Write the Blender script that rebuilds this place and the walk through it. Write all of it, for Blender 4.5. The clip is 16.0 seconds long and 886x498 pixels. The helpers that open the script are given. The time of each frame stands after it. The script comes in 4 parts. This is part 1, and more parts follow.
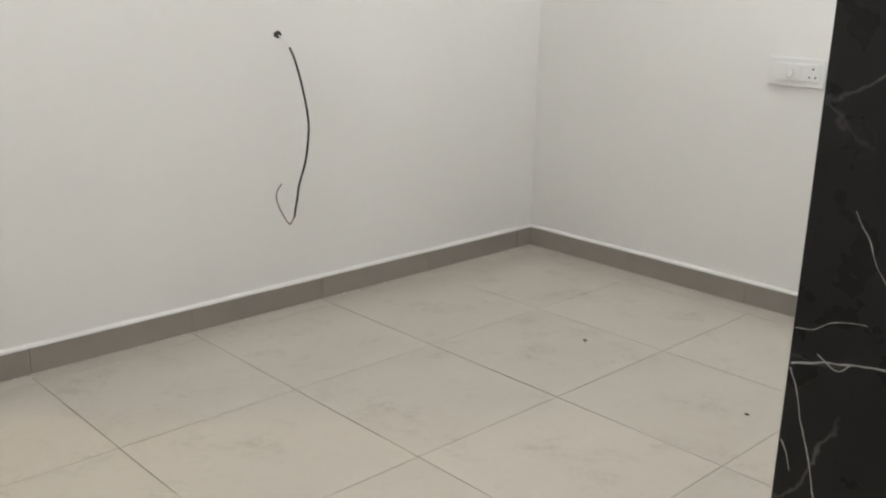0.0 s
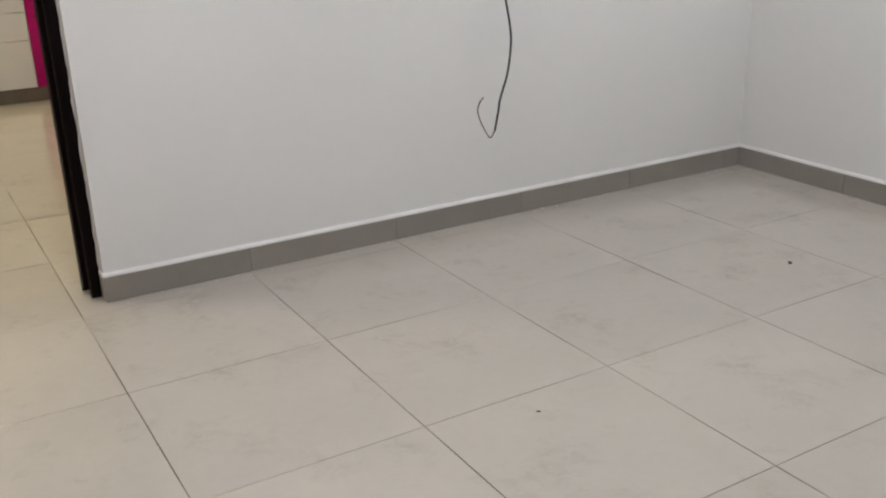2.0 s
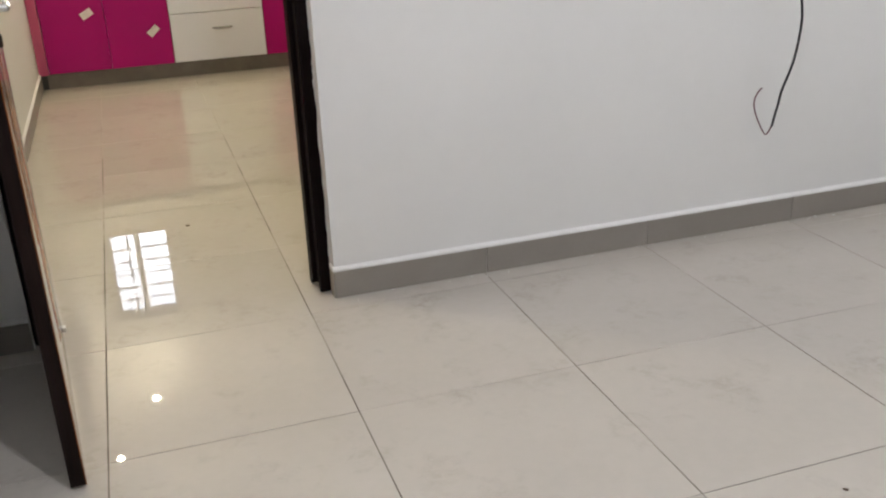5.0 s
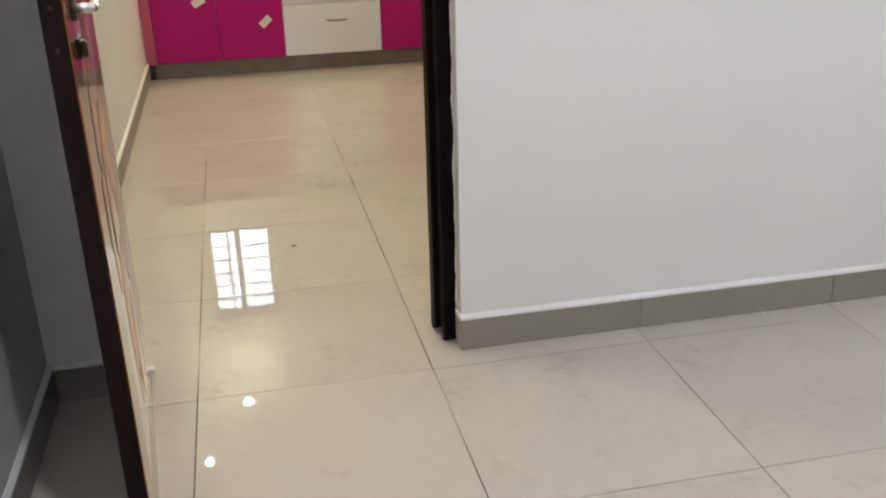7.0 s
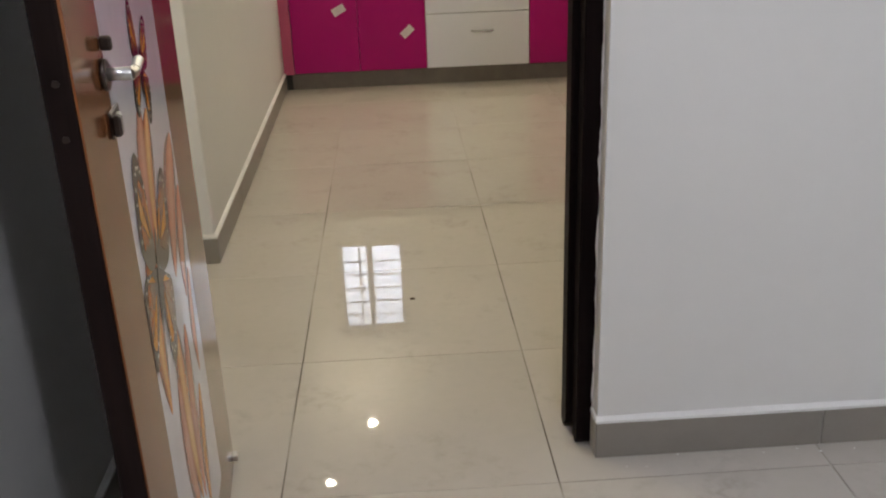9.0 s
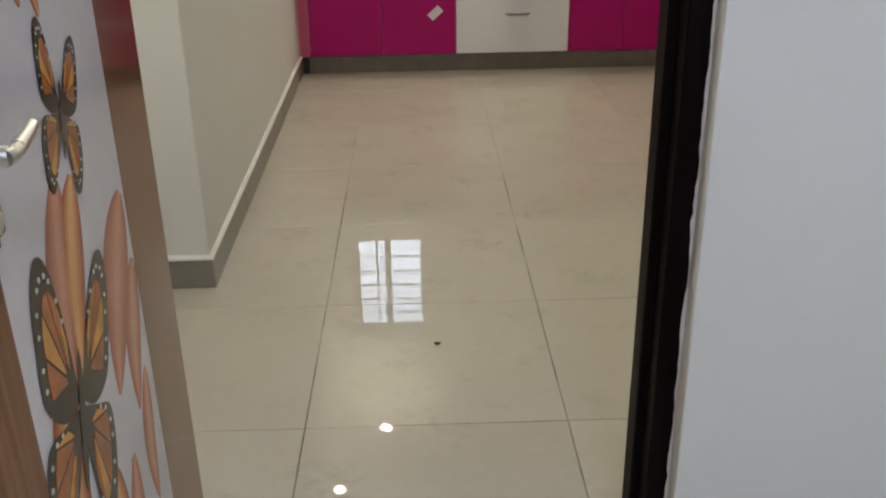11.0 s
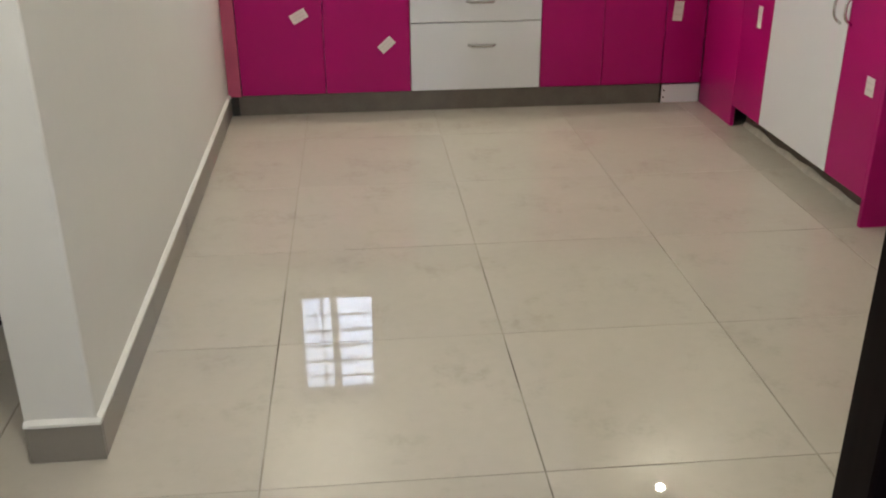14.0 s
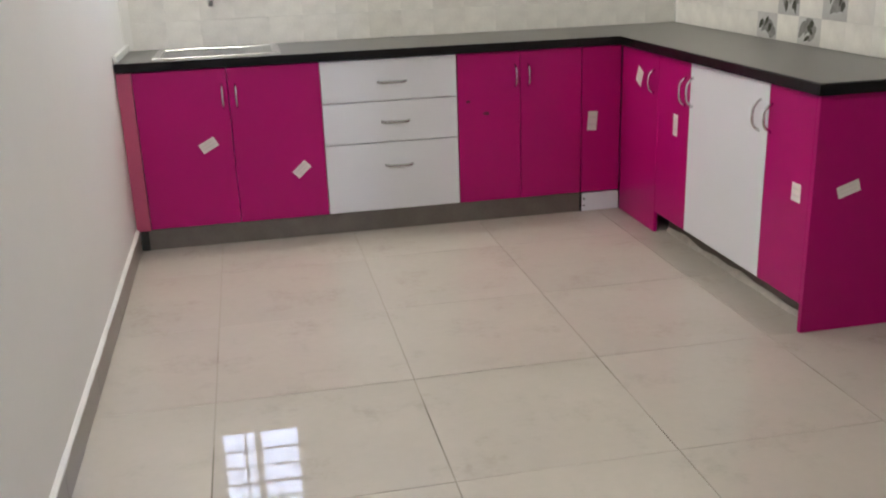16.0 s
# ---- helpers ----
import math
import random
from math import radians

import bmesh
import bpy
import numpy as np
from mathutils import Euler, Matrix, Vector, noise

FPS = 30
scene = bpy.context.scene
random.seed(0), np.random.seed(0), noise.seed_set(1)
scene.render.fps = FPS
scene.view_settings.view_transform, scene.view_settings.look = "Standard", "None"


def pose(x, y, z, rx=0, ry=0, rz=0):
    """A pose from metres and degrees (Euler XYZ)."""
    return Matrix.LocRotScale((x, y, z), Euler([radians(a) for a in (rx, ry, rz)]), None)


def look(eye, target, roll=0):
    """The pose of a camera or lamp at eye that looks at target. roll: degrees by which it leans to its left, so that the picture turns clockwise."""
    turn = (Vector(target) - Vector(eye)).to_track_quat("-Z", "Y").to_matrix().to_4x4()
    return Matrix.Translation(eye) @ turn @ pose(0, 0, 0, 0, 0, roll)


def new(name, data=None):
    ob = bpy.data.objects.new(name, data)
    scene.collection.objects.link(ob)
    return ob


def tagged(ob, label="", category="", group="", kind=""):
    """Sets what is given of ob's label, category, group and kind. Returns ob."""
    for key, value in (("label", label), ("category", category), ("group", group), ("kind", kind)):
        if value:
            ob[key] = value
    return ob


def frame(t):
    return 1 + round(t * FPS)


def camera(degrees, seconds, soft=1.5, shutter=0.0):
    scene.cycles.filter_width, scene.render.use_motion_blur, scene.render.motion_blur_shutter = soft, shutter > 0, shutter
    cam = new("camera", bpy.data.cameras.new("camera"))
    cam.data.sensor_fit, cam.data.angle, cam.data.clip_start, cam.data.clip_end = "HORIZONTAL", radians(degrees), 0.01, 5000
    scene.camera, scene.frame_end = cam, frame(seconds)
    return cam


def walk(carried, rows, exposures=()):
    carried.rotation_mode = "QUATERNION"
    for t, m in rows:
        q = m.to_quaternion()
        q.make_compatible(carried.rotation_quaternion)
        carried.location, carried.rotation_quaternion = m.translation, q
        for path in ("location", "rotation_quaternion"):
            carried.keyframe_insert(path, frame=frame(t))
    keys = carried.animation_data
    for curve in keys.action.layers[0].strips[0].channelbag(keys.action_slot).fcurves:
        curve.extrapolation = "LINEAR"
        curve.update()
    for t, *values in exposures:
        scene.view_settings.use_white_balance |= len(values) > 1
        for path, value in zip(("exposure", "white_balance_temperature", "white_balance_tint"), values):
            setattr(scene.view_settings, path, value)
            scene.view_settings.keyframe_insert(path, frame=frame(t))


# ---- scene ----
cam = camera(50.3, 16.0, soft=2.1)
PATH = [
    (0, (-0.403, -2.972, 1.294), (0.921, -1.579, 0.743), 1.0),
    (0.5, (-0.409, -3.015, 1.267), (0.835, -1.562, 0.683), 0.4),
    (1, (-0.412, -3.06, 1.283), (0.732, -1.547, 0.65), -0.1),
    (1.5, (-0.409, -3.054, 1.254), (0.633, -1.481, 0.59), -0.9),
    (2, (-0.413, -3.033, 1.259), (0.538, -1.418, 0.562), -1.4),
    (2.5, (-0.421, -2.987, 1.26), (0.473, -1.349, 0.542), -1.3),
    (3, (-0.434, -2.919, 1.268), (0.403, -1.255, 0.541), -1.3),
    (3.5, (-0.478, -2.843, 1.272), (0.303, -1.154, 0.539), -1.4),
    (4, (-0.486, -2.788, 1.27), (0.239, -1.076, 0.533), -1.7),
    (4.5, (-0.468, -2.72, 1.268), (0.204, -0.989, 0.525), -1.9),
    (5, (-0.416, -2.61, 1.255), (0.157, -0.847, 0.504), -2.3),
    (7.3, (-0.414, -2.051, 1.228), (-0.049, -0.24, 0.463), -1.7),
    (7.5, (-0.414, -2.008, 1.235), (-0.063, -0.198, 0.462), -1.9),
    (8, (-0.412, -1.918, 1.239), (-0.113, -0.105, 0.448), -2.1),
    (8.5, (-0.366, -1.798, 1.234), (-0.188, 0.028, 0.438), -2.4),
    (9, (-0.31, -1.68, 1.252), (-0.226, 0.168, 0.491), -2.1),
    (11.3, (-0.33, -1.138, 1.241), (-0.288, 0.685, 0.419), -0.9),
    (11.5, (-0.334, -1.096, 1.234), (-0.296, 0.726, 0.411), -0.9),
    (12, (-0.309, -0.962, 1.237), (-0.301, 0.858, 0.408), -1.3),
    (12.5, (-0.281, -0.819, 1.252), (-0.295, 1.001, 0.424), -1.6),
    (13, (-0.28, -0.703, 1.253), (-0.281, 1.119, 0.43), -1.3),
    (13.5, (-0.308, -0.567, 1.251), (-0.265, 1.258, 0.434), -1.2),
    (14, (-0.362, -0.407, 1.254), (-0.196, 1.41, 0.434), -0.4),
    (14.5, (-0.371, -0.319, 1.255), (-0.158, 1.49, 0.43), -0.4),
    (15, (-0.377, -0.268, 1.261), (-0.123, 1.546, 0.456), -0.5),
    (15.5, (-0.382, -0.242, 1.28), (-0.08, 1.596, 0.552), -1.2),
    (16, (-0.41, -0.221, 1.296), (-0.043, 1.643, 0.669), -2.0),
]
walk(cam, [(t, look(eye, target, roll)) for t, eye, target, roll in PATH],
     [(0.0, -0.04, 6750, 8), (1.5, -0.15, 6450, 12), (3.5, -0.14, 6400, 12), (5.0, -0.03, 6350, 12), (8.0, 0.05, 6350, 12), (8.5, -0.10, 6300, 12), (9.0, -0.40, 6200, 13), (11.5, -0.42, 5820, 9), (12.5, -0.47, 5760, 11), (13.5, -0.37, 5750, 11), (14.0, -0.10, 5650, 12), (15.0, -0.06, 5480, 15), (15.5, -0.03, 5400, 16), (16.0, 0.06, 5300, 18)])

# ---- light ----
world = bpy.data.worlds.new("world")
scene.world = world
world.use_nodes = True
wn = world.node_tree
sky = wn.nodes.new("ShaderNodeTexSky")
sky.sky_type, sky.sun_disc = "NISHITA", False
sky.sun_elevation, sky.sun_rotation = radians(40), radians(150)
wn.links.new(sky.outputs[0], wn.nodes["Background"].inputs[0])
wn.nodes["Background"].inputs[1].default_value = 0.08

BULB_BED, BULB_SIDE, BULB_KITCHEN, BULB_PASSAGE = 62.0, 40.0, 48.0, 52.0   # watts
COOL = (0.95, 0.97, 1.02)
WARM = (1.0, 0.88, 0.60)


# ---- materials ----
def material(name, base, rough=0.5, metal=0.0, vary=0.06, scale=6.0, bump=0.0, bump_scale=60.0, spread=0.0, even=False, detail=6.0):
    """A principled material with tone variation at two scales, gloss variation, relief and a tone of its own per object."""
    m = bpy.data.materials.new(name)
    m.use_nodes = True
    nt = m.node_tree
    b = nt.nodes["Principled BSDF"]
    b.inputs["Metallic"].default_value = metal
    co = nt.nodes.new("ShaderNodeTexCoord")
    big, fine = nt.nodes.new("ShaderNodeTexNoise"), nt.nodes.new("ShaderNodeTexNoise")
    big.inputs["Scale"].default_value, big.inputs["Detail"].default_value = scale, detail
    fine.inputs["Scale"].default_value, fine.inputs["Detail"].default_value = scale * 14, 3
    for n in (big, fine):
        nt.links.new(co.outputs["Object"], n.inputs["Vector"])
    mix = nt.nodes.new("ShaderNodeMath")
    mix.operation = "MULTIPLY_ADD"
    mix.inputs[1].default_value = 0.35
    nt.links.new(fine.outputs[0], mix.inputs[0])
    nt.links.new(big.outputs[0], mix.inputs[2])
    ramp = nt.nodes.new("ShaderNodeMapRange")
    ramp.inputs[1].default_value, ramp.inputs[2].default_value = 0.4, 0.95
    ramp.inputs[3].default_value, ramp.inputs[4].default_value = 1 - vary, 1 + vary
    nt.links.new(mix.outputs[0], ramp.inputs[0])
    value = ramp.outputs[0]
    if spread:
        info = nt.nodes.new("ShaderNodeObjectInfo")
        own = nt.nodes.new("ShaderNodeMapRange")
        own.inputs[3].default_value, own.inputs[4].default_value = 1 - spread, 1 + spread
        nt.links.new(info.outputs["Random"], own.inputs[0])
        times = nt.nodes.new("ShaderNodeMath")
        times.operation = "MULTIPLY"
        nt.links.new(value, times.inputs[0])
        nt.links.new(own.outputs[0], times.inputs[1])
        value = times.outputs[0]
    hsv = nt.nodes.new("ShaderNodeHueSaturation")
    hsv.inputs["Color"].default_value = (*base, 1)
    nt.links.new(value, hsv.inputs["Value"])
    nt.links.new(hsv.outputs[0], b.inputs["Base Color"])
    gloss = nt.nodes.new("ShaderNodeMapRange")
    gloss.inputs[1].default_value, gloss.inputs[2].default_value = 0.3, 0.8
    gloss.inputs[3].default_value, gloss.inputs[4].default_value = rough * 0.95, min(1, rough * 1.06)
    nt.links.new(big.outputs[0], gloss.inputs[0])
    if even:
        b.inputs["Roughness"].default_value = rough
    else:
        nt.links.new(gloss.outputs[0], b.inputs["Roughness"])
    if bump:
        rel = nt.nodes.new("ShaderNodeTexNoise")
        rel.inputs["Scale"].default_value, rel.inputs["Detail"].default_value = bump_scale, 4
        nt.links.new(co.outputs["Object"], rel.inputs["Vector"])
        bn = nt.nodes.new("ShaderNodeBump")
        bn.inputs["Strength"].default_value, bn.inputs["Distance"].default_value = bump, 0.004
        nt.links.new(rel.outputs[0], bn.inputs["Height"])
        nt.links.new(bn.outputs[0], b.inputs["Normal"])
    return m


def glowing(name, colour, strength):
    m = bpy.data.materials.new(name)
    m.use_nodes = True
    b = m.node_tree.nodes["Principled BSDF"]
    b.inputs["Base Color"].default_value = (0.8, 0.8, 0.8, 1)
    b.inputs["Emission Color"].default_value = (*colour, 1)
    b.inputs["Emission Strength"].default_value = strength
    return m


def floor_material():
    """Polished vitrified tile: pale greige with clouding, dusty scuffs and dull smears."""
    m = material("polished_tile", (0.495, 0.457, 0.404), 0.04, vary=0.05, scale=2.2, spread=0.025)
    nt = m.node_tree
    b = nt.nodes["Principled BSDF"]
    hsv = b.inputs["Base Color"].links[0].from_node
    geo = nt.nodes.new("ShaderNodeNewGeometry")
    smear, scuff = nt.nodes.new("ShaderNodeTexNoise"), nt.nodes.new("ShaderNodeTexNoise")
    smear.inputs["Scale"].default_value, smear.inputs["Detail"].default_value = 3.1, 5
    smear.inputs["Distortion"].default_value = 0.6
    scuff.inputs["Scale"].default_value, scuff.inputs["Detail"].default_value = 4.2, 9
    scuff.inputs["Roughness"].default_value = 0.68
    for n in (smear, scuff):
        nt.links.new(geo.outputs["Position"], n.inputs["Vector"])
    dirt = nt.nodes.new("ShaderNodeMapRange")
    dirt.inputs[1].default_value, dirt.inputs[2].default_value = 0.525, 0.70
    dirt.inputs[3].default_value, dirt.inputs[4].default_value = 0.0, 0.44
    nt.links.new(scuff.outputs[0], dirt.inputs[0])
    speck = nt.nodes.new("ShaderNodeTexNoise")
    speck.inputs["Scale"].default_value, speck.inputs["Detail"].default_value, speck.inputs["Distortion"].default_value = 34.0, 6, 0.8
    nt.links.new(geo.outputs["Position"], speck.inputs["Vector"])
    broken = nt.nodes.new("ShaderNodeMapRange")
    broken.inputs[1].default_value, broken.inputs[2].default_value = 0.40, 0.62
    broken.inputs[3].default_value, broken.inputs[4].default_value = 0.25, 1.4
    nt.links.new(speck.outputs[0], broken.inputs[0])
    dirty = nt.nodes.new("ShaderNodeMath")
    dirty.operation = "MULTIPLY"
    dirty.use_clamp = True
    nt.links.new(dirt.outputs[0], dirty.inputs[0])
    nt.links.new(broken.outputs[0], dirty.inputs[1])
    mix = nt.nodes.new("ShaderNodeMixRGB")
    mix.inputs[2].default_value = (0.36, 0.32, 0.27, 1)
    nt.links.new(dirty.outputs[0], mix.inputs[0])
    nt.links.new(hsv.outputs[0], mix.inputs[1])
    nt.links.new(mix.outputs[0], b.inputs["Base Color"])
    dull = nt.nodes.new("ShaderNodeMapRange")
    dull.inputs[1].default_value, dull.inputs[2].default_value = 0.38, 0.72
    dull.inputs[3].default_value, dull.inputs[4].default_value = 0.004, 0.022
    nt.links.new(smear.outputs[0], dull.inputs[0])
    nt.links.new(dull.outputs[0], b.inputs["Roughness"])
    b.inputs["Specular IOR Level"].default_value = 0.24
    b.inputs["Coat Weight"].default_value, b.inputs["Coat Roughness"].default_value, b.inputs["Coat IOR"].default_value = 0.10, 0.24, 1.3
    return m


def grout_material():
    """Joint filler, in part clean and tile-coloured, in part dark with dirt."""
    m = material("grout", (0.115, 0.09, 0.07), 0.9, vary=0.3, scale=9)
    nt = m.node_tree
    b = nt.nodes["Principled BSDF"]
    hsv = b.inputs["Base Color"].links[0].from_node
    geo = nt.nodes.new("ShaderNodeNewGeometry")
    n = nt.nodes.new("ShaderNodeTexNoise")
    n.inputs["Scale"].default_value, n.inputs["Detail"].default_value = 2.6, 4
    nt.links.new(geo.outputs["Position"], n.inputs["Vector"])
    k = nt.nodes.new("ShaderNodeMapRange")
    k.inputs[1].default_value, k.inputs[2].default_value = 0.44, 0.60
    k.inputs[3].default_value, k.inputs[4].default_value = 0.0, 0.85
    nt.links.new(n.outputs[0], k.inputs[0])
    # joints deep in the kitchen are less trodden and cleaner
    xyz, clean = nt.nodes.new("ShaderNodeSeparateXYZ"), nt.nodes.new("ShaderNodeMapRange")
    nt.links.new(geo.outputs["Position"], xyz.inputs[0])
    clean.inputs[1].default_value, clean.inputs[2].default_value = 1.6, 3.0
    clean.inputs[3].default_value, clean.inputs[4].default_value = 0.0, 0.28
    nt.links.new(xyz.outputs[1], clean.inputs[0])
    moved = nt.nodes.new("ShaderNodeMath")
    moved.operation = "ADD"
    nt.links.new(n.outputs[0], moved.inputs[0])
    nt.links.new(clean.outputs[0], moved.inputs[1])
    nt.links.new(moved.outputs[0], k.inputs[0])
    mix = nt.nodes.new("ShaderNodeMixRGB")
    mix.inputs[2].default_value = (0.42, 0.385, 0.325, 1)
    nt.links.new(k.outputs[0], mix.inputs[0])
    nt.links.new(hsv.outputs[0], mix.inputs[1])
    nt.links.new(mix.outputs[0], b.inputs["Base Color"])
    return m


def wood_material(name, base, rough):
    m = material(name, base, rough, vary=0.12, scale=4)
    nt = m.node_tree
    b = nt.nodes["Principled BSDF"]
    hsv = b.inputs["Base Color"].links[0].from_node
    co = nt.nodes.new("ShaderNodeTexCoord")
    mp = nt.nodes.new("ShaderNodeMapping")
    mp.inputs["Scale"].default_value = (26, 26, 1.2)
    grain = nt.nodes.new("ShaderNodeTexNoise")
    grain.inputs["Scale"].default_value, grain.inputs["Detail"].default_value, grain.inputs["Distortion"].default_value = 2.0, 8, 1.0
    nt.links.new(co.outputs["Object"], mp.inputs[0])
    nt.links.new(mp.outputs[0], grain.inputs["Vector"])
    rng = nt.nodes.new("ShaderNodeMapRange")
    rng.inputs[1].default_value, rng.inputs[2].default_value = 0.3, 0.7
    rng.inputs[3].default_value, rng.inputs[4].default_value = 0.65, 1.3
    nt.links.new(grain.outputs[0], rng.inputs[0])
    mul = nt.nodes.new("ShaderNodeMixRGB")
    mul.blend_type = "MULTIPLY"
    mul.inputs[0].default_value = 1
    nt.links.new(hsv.outputs[0], mul.inputs[1])
    nt.links.new(rng.outputs[0], mul.inputs[2])
    nt.links.new(mul.outputs[0], b.inputs["Base Color"])
    return m


def marble_material():
    """Black marble with thin white veins and dull patches."""
    m = material("black_marble", (0.015, 0.0145, 0.014), 0.28, vary=0.2, scale=9)
    nt = m.node_tree
    b = nt.nodes["Principled BSDF"]
    hsv = b.inputs["Base Color"].links[0].from_node
    co = nt.nodes.new("ShaderNodeTexCoord")
    warp = nt.nodes.new("ShaderNodeTexNoise")
    warp.inputs["Scale"].default_value, warp.inputs["Detail"].default_value = 3.0, 6
    add = nt.nodes.new("ShaderNodeVectorMath")
    add.operation = "MULTIPLY_ADD"
    add.inputs[1].default_value = (0.25, 0.25, 0.25)
    nt.links.new(co.outputs["Object"], warp.inputs["Vector"])
    nt.links.new(warp.outputs["Color"], add.inputs[0])
    nt.links.new(co.outputs["Object"], add.inputs[2])
    vor = nt.nodes.new("ShaderNodeTexVoronoi")
    vor.feature = "DISTANCE_TO_EDGE"
    vor.inputs["Scale"].default_value = 3.4
    nt.links.new(add.outputs[0], vor.inputs["Vector"])
    vein = nt.nodes.new("ShaderNodeMapRange")
    vein.inputs[1].default_value, vein.inputs[2].default_value = 0.0, 0.011
    vein.inputs[3].default_value, vein.inputs[4].default_value = 1.0, 0.0
    nt.links.new(vor.outputs["Distance"], vein.inputs[0])
    mask = nt.nodes.new("ShaderNodeTexNoise")
    mask.inputs["Scale"].default_value = 4.0
    nt.links.new(co.outputs["Object"], mask.inputs["Vector"])
    cut = nt.nodes.new("ShaderNodeMapRange")
    cut.inputs[1].default_value, cut.inputs[2].default_value = 0.45, 0.62
    nt.links.new(mask.outputs[0], cut.inputs[0])
    both = nt.nodes.new("ShaderNodeMath")
    both.operation = "MULTIPLY"
    nt.links.new(vein.outputs[0], both.inputs[0])
    nt.links.new(cut.outputs[0], both.inputs[1])
    mix = nt.nodes.new("ShaderNodeMixRGB")
    mix.inputs[2].default_value = (0.10, 0.095, 0.09, 1)
    nt.links.new(both.outputs[0], mix.inputs[0])
    nt.links.new(hsv.outputs[0], mix.inputs[1])
    nt.links.new(mix.outputs[0], b.inputs["Base Color"])
    return m


M_WALL = material("white_emulsion", (0.78, 0.77, 0.745), 0.75, vary=0.02, scale=1.6, bump=0.06, bump_scale=180)
# dark tone for unseen walls, so that little light bounces off them
M_LOWBOUNCE = material("low_bounce_beige", (0.30, 0.28, 0.25), 0.8, vary=0.05, scale=2.0)
M_CEIL = material("ceiling_paint", (0.80, 0.80, 0.78), 0.8, vary=0.02, scale=1.5)
M_LIP = material("plaster_lip", (0.80, 0.79, 0.77), 0.7, vary=0.04, scale=12, bump=0.4, bump_scale=90)
M_MORTAR = material("smeared_mortar", (0.44, 0.41, 0.36), 0.85, vary=0.18, scale=25, bump=0.6, bump_scale=70)
M_TILE = floor_material()
M_GROUT = grout_material()
M_SKIRT = material("skirting_tile", (0.285, 0.258, 0.228), 0.32, vary=0.06, scale=7, spread=0.05)
M_PINK = material("magenta_laminate", (0.40, 0.003, 0.150), 0.34, vary=0.05, scale=2.5, even=True)
M_WHITE = material("white_laminate", (0.79, 0.80, 0.86), 0.32, vary=0.004, scale=3, even=True)
M_FILLER = material("faded_pink_board", (0.50, 0.085, 0.18), 0.45, vary=0.08, scale=5)
M_BOARD = material("carcass_board", (0.55, 0.54, 0.52), 0.6, vary=0.05)
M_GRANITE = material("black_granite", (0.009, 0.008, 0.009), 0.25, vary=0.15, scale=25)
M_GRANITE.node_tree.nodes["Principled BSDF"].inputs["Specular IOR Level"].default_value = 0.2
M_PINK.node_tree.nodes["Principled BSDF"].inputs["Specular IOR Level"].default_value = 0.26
# greyer than the edges: dust plus the wall's reflected sheen, put into the colour
M_GRANITE_TOP = material("dusty_sheen_granite", (0.075, 0.073, 0.068), 0.30, vary=0.15, scale=3)
M_DUSTY = material("kick_plaster", (0.155, 0.135, 0.115), 0.85, vary=0.2, scale=8, bump=0.5, bump_scale=50)
M_STEEL = material("brushed_steel", (0.62, 0.62, 0.62), 0.28, metal=1.0, vary=0.05, scale=20)
# darker steel, with the shade of the sink's hollow in its colour
M_BOWL = material("recess_dark_steel", (0.20, 0.20, 0.20), 0.35, metal=1.0, vary=0.15, scale=9)
M_PULL = material("dull_chrome", (0.55, 0.55, 0.56), 0.18, metal=1.0, vary=0.08)
M_SINK = material("worn_steel", (0.42, 0.415, 0.405), 0.30, metal=1.0, vary=0.12, scale=14)
M_CHROME = material("chrome", (0.66, 0.66, 0.67), 0.12, metal=1.0, vary=0.03)
M_STICKER = material("paper_label", (0.78, 0.74, 0.70), 0.6, vary=0.04, scale=30)
M_PRINT = material("label_print", (0.69, 0.65, 0.61), 0.6)
M_FRAME = wood_material("dark_stained_frame", (0.007, 0.004, 0.004), 0.5)
M_LEAFWOOD = wood_material("brown_wood_laminate", (0.175, 0.066, 0.026), 0.12)
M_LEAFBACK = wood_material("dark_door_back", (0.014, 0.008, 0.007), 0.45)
M_MARBLE = marble_material()
for m, level in ((M_FRAME, 0.05), (M_LEAFBACK, 0.08), (M_LEAFWOOD, 0.22), (M_MARBLE, 0.14)):
    m.node_tree.nodes["Principled BSDF"].inputs["Specular IOR Level"].default_value = level
M_SPLASH = material("grey_stone_tile", (0.77, 0.755, 0.715), 0.22, vary=0.15, scale=9, spread=0.045)
M_VEIN = material("white_vein", (0.34, 0.33, 0.31), 0.35, vary=0.35, scale=30)
M_SCUFF = material("dark_scuff", (0.10, 0.006, 0.035), 0.6, vary=0.4, scale=40)
M_CABLE = material("black_cable", (0.016, 0.016, 0.017), 0.45)
M_WIRE = material("red_wire", (0.16, 0.07, 0.07), 0.45)
M_HOLE = material("hole_dark", (0.02, 0.018, 0.016), 0.9)
M_PLASTIC = material("white_plastic", (0.76, 0.76, 0.74), 0.3, vary=0.02)
M_DARK = material("black_plastic", (0.02, 0.02, 0.02), 0.4)
M_CLOTH = material("black_cloth", (0.012, 0.011, 0.011), 0.95, vary=0.3, scale=30, bump=0.6, bump_scale=200)
# near-black that stands for the darkness of an unlit room
M_DARKROOM = material("unlit_room_black", (0.006, 0.005, 0.006), 0.7, vary=0.2)
M_DARKROOM.node_tree.nodes["Principled BSDF"].inputs["Specular IOR Level"].default_value = 0.1
M_STEP = material("step_tile", (0.33, 0.27, 0.21), 0.3, vary=0.06)
M_ALU = material("white_window_frame", (0.62, 0.63, 0.65), 0.4, vary=0.03)
M_IRON = material("grille_paint", (0.10, 0.102, 0.11), 0.45, vary=0.1)
